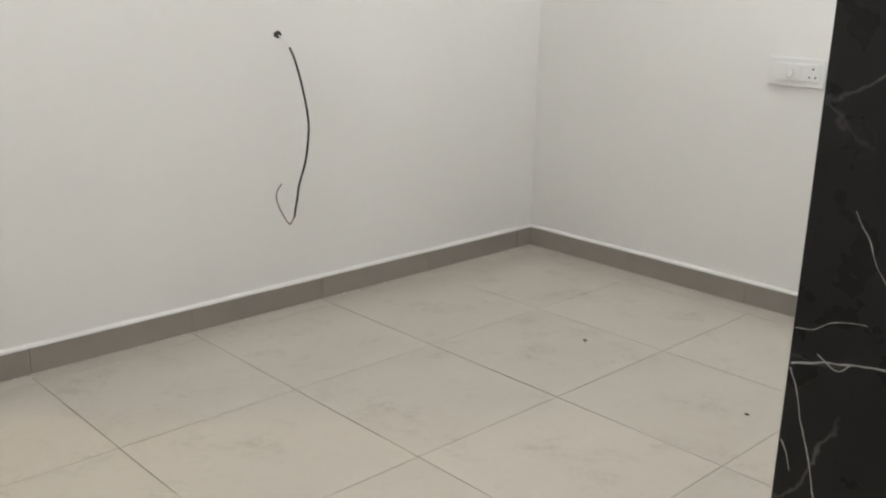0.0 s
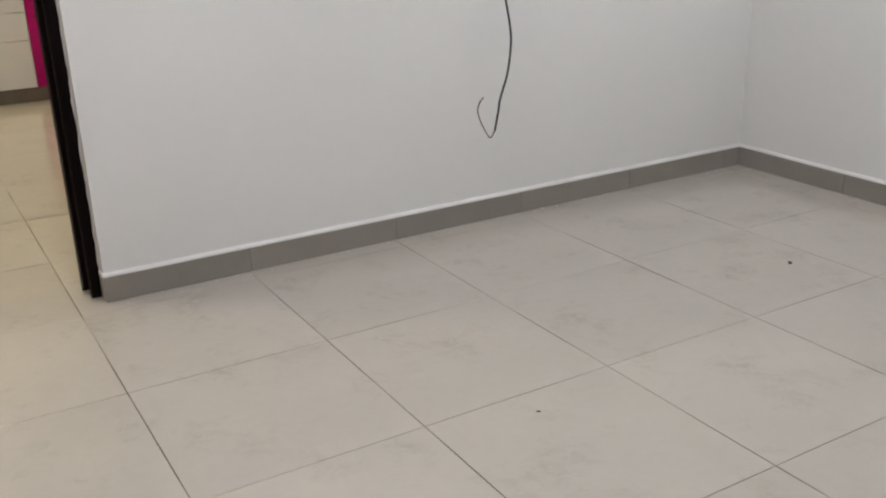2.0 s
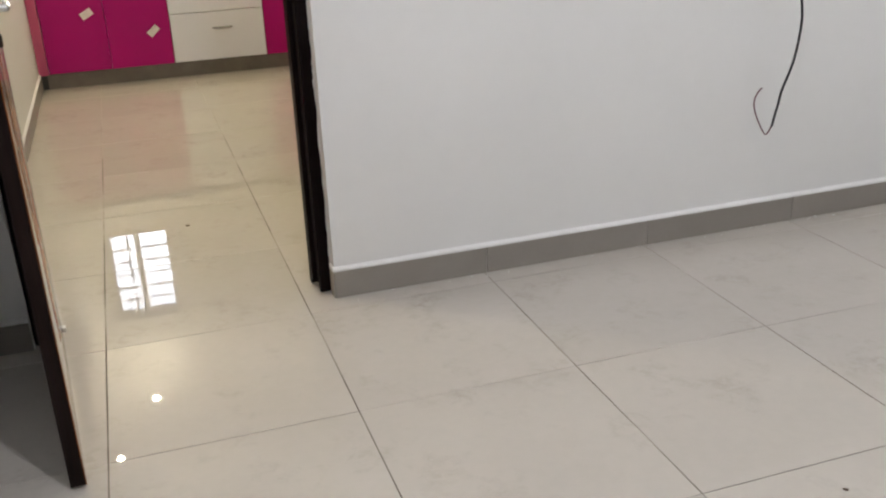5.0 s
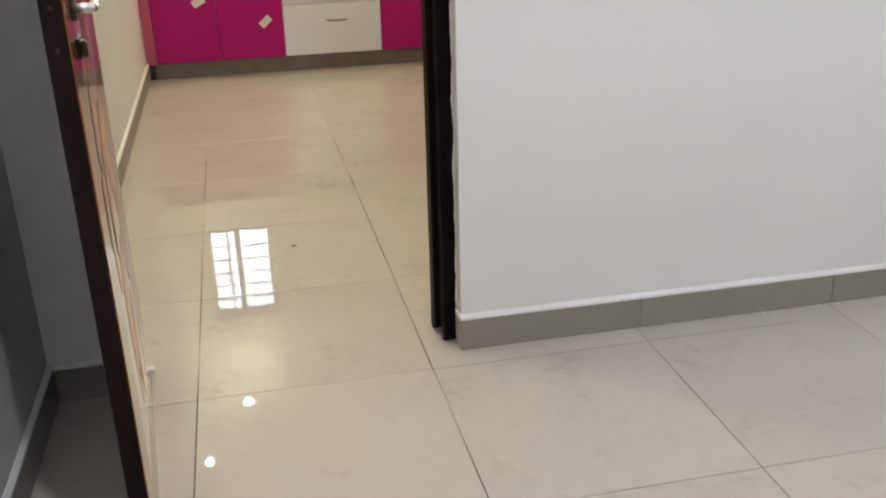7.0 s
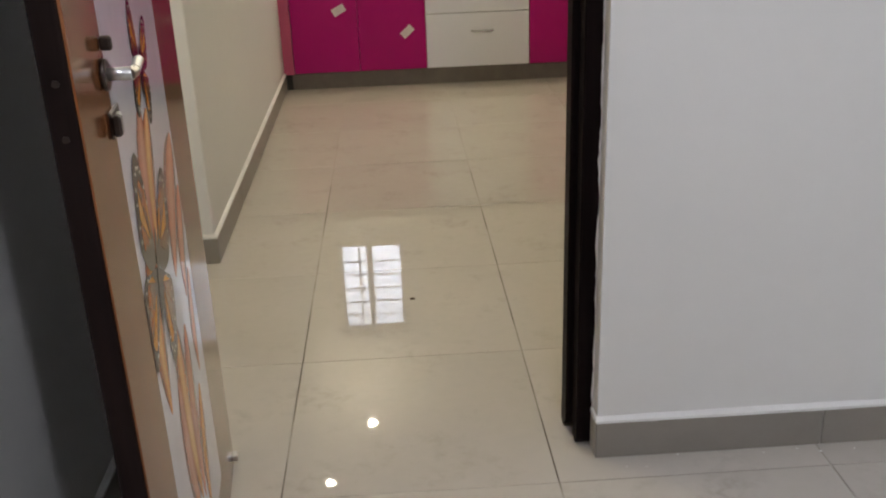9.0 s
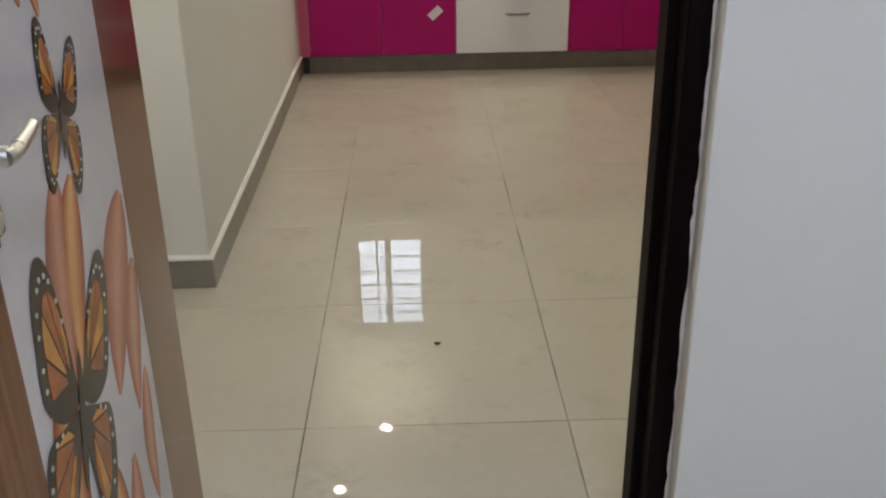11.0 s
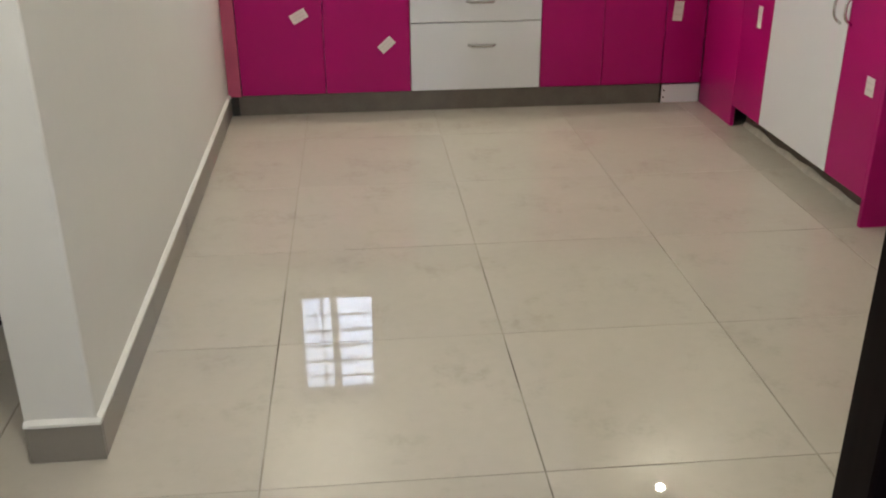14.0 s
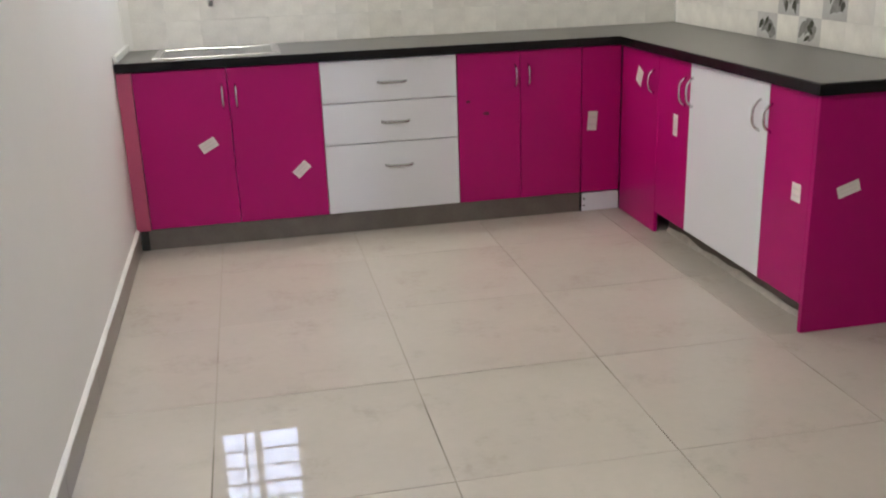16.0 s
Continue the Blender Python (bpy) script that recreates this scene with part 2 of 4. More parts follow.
M_PRINTBASE = material("printed_panel", (0.57, 0.545, 0.565), 0.07, vary=0.09, scale=2.5)
M_WINGDARK = material("print_dark", (0.022, 0.012, 0.008), 0.14, vary=0.3, scale=30)
M_WINGORANGE = material("print_orange", (0.33, 0.105, 0.030), 0.08, vary=0.35, scale=30)
M_WINGAMBER = material("print_amber", (0.55, 0.24, 0.04), 0.08, vary=0.3, scale=30)
M_WINGPALE = material("print_pale", (0.55, 0.50, 0.44), 0.08)


def petal_tints(name, rim, heart):
    """Five printed tones from a petal's rim to its heart."""
    return [material(name, [a + (b - a) * (k / 4) ** 1.3 for a, b in zip(rim, heart)], 0.08, vary=0.16, scale=9) for k in range(5)]


RUST = petal_tints("print_petal_rust", (0.30, 0.062, 0.024), (0.66, 0.33, 0.12))
DUSK = petal_tints("print_petal_dusk", (0.33, 0.11, 0.07), (0.56, 0.25, 0.15))
for m in [M_PRINTBASE, M_WINGDARK, M_WINGORANGE, M_WINGAMBER, M_WINGPALE] + RUST + DUSK:
    b = m.node_tree.nodes["Principled BSDF"]
    b.inputs["Coat Weight"].default_value, b.inputs["Coat Roughness"].default_value, b.inputs["Coat IOR"].default_value = 0.05, 0.05, 1.5
    b.inputs["Specular IOR Level"].default_value = 0.16
M_BRONZE = material("dark_bronze", (0.055, 0.042, 0.035), 0.35, metal=0.8)
M_LEAFPRINT = material("leaf_print", (0.075, 0.075, 0.06), 0.25, vary=0.4, scale=20)
M_DECOR = material("decor_tile", (0.52, 0.515, 0.51), 0.22, vary=0.15, scale=9, spread=0.1)
M_LEAFGREY = material("leaf_print_grey", (0.24, 0.235, 0.225), 0.25, vary=0.3, scale=25)
M_CRUMB = material("dry_crumb", (0.10, 0.07, 0.045), 0.9, vary=0.3, scale=60)
M_DAY = glowing("bright_day", (0.86, 0.92, 1.0), 8.0)


# ---- mesh helpers ----
def box(bm, x0, y0, z0, x1, y1, z1, bevel=0.0, segments=1, m=None):
    at = Matrix.Translation(((x0 + x1) / 2, (y0 + y1) / 2, (z0 + z1) / 2)) @ Matrix.Diagonal((x1 - x0, y1 - y0, z1 - z0, 1))
    vs = bmesh.ops.create_cube(bm, size=1, matrix=(m @ at) if m else at)["verts"]
    if bevel:
        es = list({e for v in vs for e in v.link_edges})
        bmesh.ops.bevel(bm, geom=es, offset=bevel, segments=segments, profile=0.5, affect="EDGES")
    return bm


def slab(*a, **k):
    return box(bmesh.new(), *a, **k)


def tube(bm, points, radius, sides=8):
    """A round bar along a line of points."""
    pts = [Vector(p) for p in points]
    rings = []
    side = None
    for i, p in enumerate(pts):
        d = (pts[min(i + 1, len(pts) - 1)] - pts[max(i - 1, 0)]).normalized()
        if side is None:
            side = d.orthogonal().normalized()
        side = (side - d * side.dot(d)).normalized()
        up = d.cross(side)
        rings.append([bm.verts.new(p + (side * math.cos(a) + up * math.sin(a)) * radius) for a in [2 * math.pi * k / sides for k in range(sides)]])
    for a, b in zip(rings, rings[1:]):
        for k in range(sides):
            bm.faces.new((a[k], a[(k + 1) % sides], b[(k + 1) % sides], b[k])).smooth = True
    bm.faces.new(list(reversed(rings[0])))
    bm.faces.new(rings[-1])
    return bm


def smooth_line(pts, steps=8):
    ps = [Vector(p) for p in pts]
    out = []
    for i in range(len(ps) - 1):
        a, b, c, d = ps[max(i - 1, 0)], ps[i], ps[i + 1], ps[min(i + 2, len(ps) - 1)]
        for k in range(steps):
            u = k / steps
            out.append(0.5 * ((2 * b) + (c - a) * u + (2 * a - 5 * b + 4 * c - d) * u * u + (3 * b - a - 3 * c + d) * u ** 3))
    return out + [ps[-1]]


def prism(bm, outline, z0, z1):
    """An outline in plan, raised from z0 to z1."""
    low = [bm.verts.new((x, y, z0)) for x, y in outline]
    top = [bm.verts.new((x, y, z1)) for x, y in outline]
    bm.faces.new(list(reversed(low)))
    bm.faces.new(top)
    n = len(outline)
    for i in range(n):
        bm.faces.new((low[i], low[(i + 1) % n], top[(i + 1) % n], top[i]))
    return bm


def mesh_of(name, bm, mat):
    bmesh.ops.recalc_face_normals(bm, faces=bm.faces)
    me = bpy.data.meshes.new(name)
    bm.to_mesh(me)
    bm.free()
    me.materials.append(mat)
    return me


def part(name, bm, mat, parent=None, label=""):
    ob = new(name, mesh_of(name, bm, mat))
    ob.parent = parent
    if label:
        ob["label"] = label
    return ob


def thing(name, label, category, at=None, group=""):
    ob = new(name)
    if at is not None:
        ob.matrix_basis = at
    return tagged(ob, label, category, group)


def struct(name, bm, mat, label):
    return tagged(part(name, bm, mat), label, name.split("_")[0], "", "structure")


# ---- the shell ----
BX0, BX1, BY0, BY1 = -0.95, 3.12, -4.7, 0.09      # bedroom
KX1, KY0, KY1 = 1.80, 0.26, 4.50                   # kitchen
TOP = 3.05

w = slab(0.100, BY1, 0, 4.70, KY0, TOP)
box(w, -1.10, BY1, 0, -0.795, KY0, TOP)
box(w, -0.795, BY1, 2.10, 0.100, KY0, TOP)
struct("wall_north", w, M_WALL, "white painted bedroom wall with a doorway to the kitchen")
struct("wall_west", slab(-1.10, BY0, 0, BX0, BY1, TOP), M_WALL, "white painted bedroom wall behind the open door")
struct("wall_east", slab(BX1, BY0, 0, 3.27, BY1, TOP), M_WALL, "white painted bedroom wall with a socket plate")
struct("wall_south", slab(-1.10, BY0 - 0.15, 0, 3.27, BY0, TOP), M_WALL, "white painted bedroom back wall")
SKEW = pose(BX0, 1.35, 0, 0, 0, 0.36)
struct("wall_kitchen_west", slab(-0.15, 0, 0, 0, 3.30, TOP, 0.004), M_WALL, "painted kitchen wall ending in a free edge").matrix_basis = SKEW
WX0, WX1, WZ0, WZ1 = -0.795, -0.285, 1.225, 1.955
w = slab(BX0 - 0.10, KY1, 0, WX0, 4.65, TOP)
box(w, WX1, KY1, 0, 1.95, 4.65, TOP)
box(w, WX0, KY1, 0, WX1, 4.65, WZ0)
box(w, WX0, KY1, WZ1, WX1, 4.65, TOP)
struct("wall_kitchen_north", w, M_WALL, "painted kitchen wall with a small window over the sink")
struct("wall_kitchen_east", slab(KX1, 2.33, 0, 1.95, KY1, TOP), M_WALL, "painted kitchen wall above the side counter")
# two unseen closing walls, darkened to keep the counter's end panel dim
struct("wall_dining_north", slab(1.95, 2.33, 0, 4.70, 2.48, TOP), M_LOWBOUNCE, "unseen dark beige wall added to cut bounce light")
struct("wall_dining_east", slab(4.70, BY1, 0, 4.85, 2.48, TOP), M_LOWBOUNCE, "unseen far wall, dark beige to cut bounce light")
struct("wall_hall_south", slab(-4.15, 0.11, 0, -1.10, KY0, TOP), M_WALL, "painted wall of the side hall")
struct("wall_hall_west", slab(-4.15, KY0, 0, -4.0, 2.70, TOP), M_WALL, "painted far wall of the side hall")
w = slab(-4.0, 2.37, 0, -2.25, 2.60, TOP)
box(w, -1.25, 2.37, 0, -1.10, 2.60, TOP)
box(w, -2.25, 2.37, 2.1, -1.25, 2.60, TOP)
struct("wall_hall_north", w, M_WALL, "painted hall wall around a dark doorway")
struct("ceiling", slab(-4.15, BY0 - 0.15, TOP, 4.85, 4.65, TOP + 0.12), M_CEIL, "plain white painted ceiling")

# ---- window over the sink ----
win = tagged(new("window_1"), "white framed kitchen window with iron grille bars", "window", "", "structure")
yw = 4.60
f = slab(WX0, yw - 0.02, WZ0, WX0 + 0.05, yw + 0.02, WZ1, 0.003)
box(f, WX1 - 0.05, yw - 0.02, WZ0, WX1, yw + 0.02, WZ1, 0.003)
box(f, WX0 + 0.05, yw - 0.02, WZ0, WX1 - 0.05, yw + 0.02, WZ0 + 0.05, 0.003)
box(f, WX0 + 0.05, yw - 0.02, WZ1 - 0.05, WX1 - 0.05, yw + 0.02, WZ1, 0.003)
part("window_frame", f, M_ALU, win)
part("mullion", slab(-0.575, yw - 0.018, WZ0 + 0.05, -0.535, yw + 0.018, WZ1 - 0.05, 0.003), M_ALU, win)
part("window_sill", slab(WX0 + 0.002, KY1 - 0.01, WZ0 - 0.004, WX1 - 0.002, yw - 0.02, WZ0 + 0.012, 0.003), M_ALU, win)
for k in range(5):
    zz = WZ0 + 0.05 + (k + 1) * (WZ1 - WZ0 - 0.10) / 6
    part("grille_bar", tube(bmesh.new(), [(WX0, yw - 0.045, zz), (WX1, yw - 0.045, zz)], 0.0065), M_IRON, win)
part("grille_bar", tube(bmesh.new(), [(-0.625, yw - 0.064, WZ0), (-0.625, yw - 0.064, WZ1)], 0.0065), M_IRON, win)
for a, b in ((WX0 + 0.05, -0.575), (-0.535, WX1 - 0.05)):
    pane = part("pane", slab(a, yw - 0.003, WZ0 + 0.05, b, yw + 0.003, WZ1 - 0.05), None, win)
    g = bpy.data.materials.get("window_glass") or bpy.data.materials.new("window_glass")
    g.use_nodes = True
    gb = g.node_tree.nodes["Principled BSDF"]
    gb.inputs["Transmission Weight"].default_value, gb.inputs["Roughness"].default_value = 1.0, 0.05
    pane.data.materials[0] = g
    pane.visible_shadow = False
tagged(part("backdrop", slab(-1.6, 5.2, 0.4, 0.6, 5.22, 2.9), M_DAY), "bright overcast daylight outside the window", "backdrop", "", "structure")

# ---- doorway: frame and open leaf ----
door = tagged(new("door_1"), "open printed bedroom door in a dark stained wooden frame", "door", "", "structure")


def jamb(x_in, x_out, name, dy=0.0):
    """A rebated upright whose foot is worn into two ragged teeth."""
    s = 1 if x_out > x_in else -1
    b = x_out - s * 0.001
    a = x_in + s * 0.015
    bm = bmesh.new()
    box(bm, min(x_in, b), dy + 0.150, 0.055, max(x_in, b), dy + 0.205, 2.06, 0.003)
    box(bm, min(a, b), dy + 0.098, 0.055, max(a, b), dy + 0.150, 2.06, 0.003)
    teeth = (((0.098, 0.06), (0.098, 0.012), (0.106, 0.003), (0.118, 0.0), (0.128, 0.010), (0.139, 0.034), (0.148, 0.042), (0.150, 0.06)),
             ((0.150, 0.06), (0.150, 0.040), (0.158, 0.022), (0.166, 0.026), (0.176, 0.009), (0.190, 0.004), (0.205, 0.010), (0.205, 0.06)))
    for start, outline in zip((a, x_in), teeth):
        near = [bm.verts.new((start, y + dy, z)) for y, z in outline]
        far = [bm.verts.new((b, y + dy, z)) for y, z in outline]
        n = len(outline)
        bm.faces.new(near)
        bm.faces.new(far[::-1])
        for k in range(n):
            bm.faces.new((near[k], near[(k + 1) % n], far[(k + 1) % n], far[k]))
    return part(name, bm, M_FRAME, door, "dark stained door post with worn foot")


jamb(0.046, 0.100, "frame_post", 0.037)
jamb(-0.737, -0.795, "frame_post")
part("frame_head", slab(-0.794, 0.098, 2.05, 0.099, 0.242, 2.099, 0.003), M_FRAME, door)

pe = bmesh.new()
rows = []
for k in range(140):
    z = 0.10 + k * 0.0142
    wv = max(0.0024, 0.0045 + 0.004 * noise.noise((z * 11, 2, 7)) + 0.003 * noise.noise((z * 48, 4, 1)))
    rows.append([pe.verts.new(p) for p in ((0.0998, 0.1346, z), (0.0998 - wv, 0.1346, z), (0.0998 - wv, 0.1325, z), (0.0980, 0.1290, z), (0.0980, 0.0902, z), (0.0998, 0.0885, z))])
for a, b in zip(rows, rows[1:]):
    for i in range(6):
        pe.faces.new((a[i], a[(i + 1) % 6], b[(i + 1) % 6], b[i]))
pe.faces.new(rows[0])
pe.faces.new(rows[-1])
part("plaster_edge", pe, M_WALL, door, "ragged white plaster edge along the post")

LEAF, LEAF_TOP = 0.78, 2.035
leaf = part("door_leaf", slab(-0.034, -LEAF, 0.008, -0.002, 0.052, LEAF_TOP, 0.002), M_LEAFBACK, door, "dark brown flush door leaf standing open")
leaf.matrix_basis = pose(-0.7155, 0.097, 0, 0, 0, 5.2)
PRINT0, PRINT1 = 0.165, 0.615
sk = slab(-0.002, -LEAF, 0.008, 0.0005, -PRINT1, LEAF_TOP)
box(sk, -0.002, -PRINT0, 0.008, 0.0005, 0.052, LEAF_TOP)
box(sk, -0.002, -PRINT1, 0.008, 0.0005, -PRINT0, 0.12)
box(sk, -0.002, -PRINT1, 1.93, 0.0005, -PRINT0, LEAF_TOP)
part("wood_border", sk, M_LEAFWOOD, leaf, "glossy brown wood-grain border")
part("print_panel", slab(-0.002, -PRINT1, 0.12, 0.0002, -PRINT0, 1.93), M_PRINTBASE, leaf, "glossy pale lilac printed panel")


def plate(bm, outline, x, thick=0.00025):
    """A flat printed shape on the leaf; outline in (way from the hinge, height)."""
    outline = [(min(max(a, PRINT0 + 0.0005), PRINT1 - 0.0005), min(max(b, 0.121), 1.929)) for a, b in outline]
    lo = [bm.verts.new((x, -a, b)) for a, b in outline]
    hi = [bm.verts.new((x + thick, -a, b)) for a, b in outline]
    n = len(lo)
    bm.faces.new(hi)
    for k in range(n):
        bm.faces.new((lo[k], lo[(k + 1) % n], hi[(k + 1) % n], hi[k]))
    return bm


def petal(s0, z0, s1, z1, wide, mats):
    """A long flower petal from its tip to its root, paler towards the heart."""
    d = Vector((s1 - s0, z1 - z0))
    n = Vector((-d.y, d.x)).normalized()
    for layer, (share, mat) in enumerate(zip((1.0, 0.84, 0.66, 0.46, 0.24), mats)):
        left, right = [], []
        for k in range(13):
            u = 0.02 + 0.96 * k / 12
            half = wide * 0.72 * share * (math.sin(math.pi * u ** 0.8) ** 0.8)
            c = Vector((s0, z0)) + d * u + n * 0.018 * math.sin(u * 3.0)
            left.append(tuple(c + n * half))
            right.append(tuple(c - n * half))
        part("petal_tint" if layer else "petal", plate(bmesh.new(), left + right[::-1], 0.0003 + 0.00017 * layer, 0.00012), mat, leaf)


UPPER = [(0.02, 0.05), (0.25, 0.55), (0.52, 0.95), (0.74, 1.05), (0.88, 0.88), (0.86, 0.5), (0.74, 0.12), (0.36, -0.04)]
LOWER = [(0.02, 0.0), (0.4, -0.06), (0.76, -0.14), (0.85, -0.5), (0.74, -0.9), (0.52, -1.02), (0.3, -0.72), (0.08, -0.3)]


def butterfly(s, z, size, turn):
    """A printed butterfly: dark wings, orange cells between veins, pale dots along the rim, a dark body."""
    ca, sa = math.cos(radians(turn)), math.sin(radians(turn))

    def put(p, side):
        u, v = p[0] * side * size, p[1] * size
        return (s - (u * ca - v * sa), z + u * sa + v * ca)

    dark, cells, pale, amber = bmesh.new(), bmesh.new(), bmesh.new(), bmesh.new()
    for side in (1, -1):
        for wing in (UPPER, LOWER):
            n = len(wing)
            cx, cy = sum(p[0] for p in wing) / n, sum(p[1] for p in wing) / n
            edge = smooth_line([(u, v, 0) for u, v in wing + wing[:1]], 5)[:-1]
            plate(dark, [put(p, side) for p in edge], 0.0012)
            for k in range(1, n - 2):
                a, b = Vector(wing[k]), Vector(wing[k + 1])
                root = Vector(wing[0]).lerp(Vector((cx, cy)), 0.35)
                q = [root.lerp(a, 0.10), root.lerp(a, 0.78), root.lerp(a.lerp(b, 0.5), 0.82), root.lerp(b, 0.78), root.lerp(b, 0.10)]
                m = sum(q, Vector((0, 0))) / 5
                plate(amber if k % 3 == 1 else cells, [put(m.lerp(p, 0.87), side) for p in q], 0.0015)
                for f in (0.3, 0.7):
                    c = root.lerp(a.lerp(b, f), 0.89)
                    plate(pale, [put((c.x + 0.03 * math.cos(t), c.y + 0.022 * math.sin(t)), side) for t in [k2 * 1.2566 for k2 in range(5)]], 0.0015)
    plate(dark, [put((0.07 * math.cos(t), -0.1 + 0.5 * math.sin(t)), 1) for t in [k * 0.5236 for k in range(12)]], 0.0018)
    part("butterfly_wing", dark, M_WINGDARK, leaf, "printed dark butterfly wings")
    part("wing_cell", cells, M_WINGORANGE, leaf)
    part("wing_patch", amber, M_WINGAMBER, leaf)
    part("wing_dot", pale, M_WINGPALE, leaf)


for s0, z0, s1, z1, wd, ms in ((0.375, 0.93, 0.46, 0.72, 0.062, RUST), (0.43, 0.95, 0.49, 0.70, 0.06, DUSK), (0.185, 0.84, 0.34, 0.63, 0.085, DUSK),
                               (0.175, 0.745, 0.26, 0.56, 0.06, DUSK), (0.205, 0.60, 0.235, 0.40, 0.045, DUSK), (0.52, 0.80, 0.55, 0.50, 0.07, RUST),
                               (0.42, 0.60, 0.40, 0.24, 0.075, RUST), (0.33, 0.55, 0.37, 0.22, 0.06, DUSK), (0.47, 0.52, 0.43, 0.20, 0.055, DUSK),
                               (0.40, 1.42, 0.38, 1.08, 0.07, RUST), (0.31, 1.50, 0.35, 1.14, 0.07, DUSK), (0.48, 1.36, 0.43, 1.10, 0.06, DUSK),
                               (0.22, 1.36, 0.29, 1.10, 0.06, DUSK), (0.27, 0.40, 0.33, 0.16, 0.05, RUST)):
    petal(s0, z0, s1, z1, wd, ms)
butterfly(0.372, 0.990, 0.080, -20)
butterfly(0.486, 0.716, 0.148, -22)
butterfly(0.30, 1.62, 0.11, -12)

# lever handle and lock plate on the leaf
lv = part("lever_handle", tube(tube(bmesh.new(), [(0.0, -0.680, 1.058), (0.036, -0.680, 1.058)], 0.008, 12), smooth_line([(0.034, -0.685, 1.058), (0.037, -0.67, 1.058), (0.036, -0.640, 1.060), (0.034, -0.612, 1.061)]), 0.0066, 12), M_STEEL, leaf, "bright steel lever handle")
part("lever_rose", tube(bmesh.new(), [(0.0005, -0.680, 1.058), (0.008, -0.680, 1.058)], 0.019, 18), M_BRONZE, leaf, "dark bronze rose")
part("thumb_turn", slab(0.0005, -0.672, 1.084, 0.016, -0.662, 1.102, 0.004, 2), M_BRONZE, leaf)
lk = slab(0.0005, -0.690, 0.980, 0.005, -0.632, 1.014, 0.002)
box(lk, 0.005, -0.694, 0.984, 0.016, -0.676, 1.010, 0.003)
part("lock_plate", lk, M_BRONZE, leaf, "dark bronze night latch")
part("lock_cylinder", tube(bmesh.new(), [(0.005, -0.654, 0.997), (0.009, -0.654, 0.997)], 0.010, 16), M_STEEL, leaf)
for zz in (1.03, 0.97):
    part("edge_screw", tube(bmesh.new(), [(-0.018, -LEAF - 0.003, zz + 0.02), (-0.018, -LEAF + 0.002, zz + 0.02)], 0.004, 8), M_BRONZE, leaf)
for ob in leaf.children:
    if ob.name.split(".")[0] in ("lever_handle", "lever_rose", "thumb_turn", "lock_plate", "lock_cylinder"):
        ob.location.y, ob.location.z = 0.040, -0.028
part("tower_bolt", slab(0.0005, 0.028, 0.02, 0.012, 0.050, 0.035, 0.002), M_STEEL, leaf)

# ---- floor base ----
base = tagged(part("floor", slab(-4.15, BY0 - 0.15, -0.10, 4.85, 4.65, -0.0018), M_GROUT), "polished pale greige floor tiles with thin brown joints", "floor", "", "structure")


# ---- skirting ----
def skirting(name, axis, fixed, proud, start, stop, first, label):
    """Skirting tiles along a wall. axis: the way they run; fixed: the wall's face; proud: the way out of the wall."""
    root = tagged(new(name), label, "baseboard", "", "structure")
    cuts = [start] + [c for c in (first + 0.6 * k for k in range(-12, 14)) if start + 0.02 < c < stop - 0.02] + [stop]
    for a, b in zip(cuts, cuts[1:]):
        lo, hi = sorted((fixed + proud * 0.0004, fixed + proud * 0.011))
        bm = slab(a + 0.001, lo, 0.0, b - 0.001, hi, 0.090, 0.0015) if axis == "x" else slab(lo, a + 0.001, 0.0, hi, b - 0.001, 0.090, 0.0015)
        part("skirting_tile", bm, M_SKIRT, root)
    bm = bmesh.new()
    n = max(2, int((stop - start) / 0.03))
    rows = []
    for k in range(n + 1):
        p = start + (stop - start) * k / n
        wob = 0.0025 * noise.noise((p * 9, fixed * 3, 1)) + 0.0015 * noise.noise((p * 40, fixed, 2))
        ring = []
        for d, z in ((0.0004, 0.0905), (0.0125 + wob, 0.0905), (0.012 + wob, 0.097 + wob), (0.003, 0.104 + wob), (0.0004, 0.104 + wob)):
            q = fixed + proud * d
            ring.append(bm.verts.new((p, q, z) if axis == "x" else (q, p, z)))
        rows.append(ring)
    for r, s in zip(rows, rows[1:]):
        for i in range(5):
            bm.faces.new((r[i], r[(i + 1) % 5], s[(i + 1) % 5], s[i]))
    bm.faces.new(rows[0])
    bm.faces.new(rows[-1])
    part("plaster_lip", bm, M_LIP, root, "uneven white paint lip")
    return root


GREY_TILE = "grey-brown skirting tiles under an uneven white paint edge"
bb = skirting("baseboard_1", "x", BY1, -1, 0.094, BX1 - 0.012, 0.609, GREY_TILE)
part("return_tile", slab(0.0930, 0.0905, 0, 0.0996, 0.134, 0.088, 0.001), M_MORTAR, bb, "mortar-smeared skirting return at the post")
part("return_lip", slab(0.0915, 0.0905, 0.0885, 0.0996, 0.1335, 0.103, 0.003, 2), M_LIP, bb, "white paint lip turning the corner")
skirting("baseboard_2", "y", BX1, -1, BY0, BY1, -0.52, GREY_TILE)
skirting("baseboard_3", "y", BX0, 1, BY0, BY1, -0.5, GREY_TILE)
skirting("baseboard_4", "x", BY1, -1, BX0 + 0.012, -0.797, -3, GREY_TILE)
skirting("baseboard_5", "y", 0, 1, 0.002, 2.66, 0.60, GREY_TILE).matrix_basis = SKEW
skirting("baseboard_6", "x", 1.35, -1, -1.10, BX0 + 0.012, -3, GREY_TILE)
skirting("baseboard_7", "x", BY0, 1, BX0 + 0.012, BX1 - 0.012, 0.6, GREY_TILE)


# ---- kitchen cabinets ----
Z0, Z1 = 0.097, 0.794


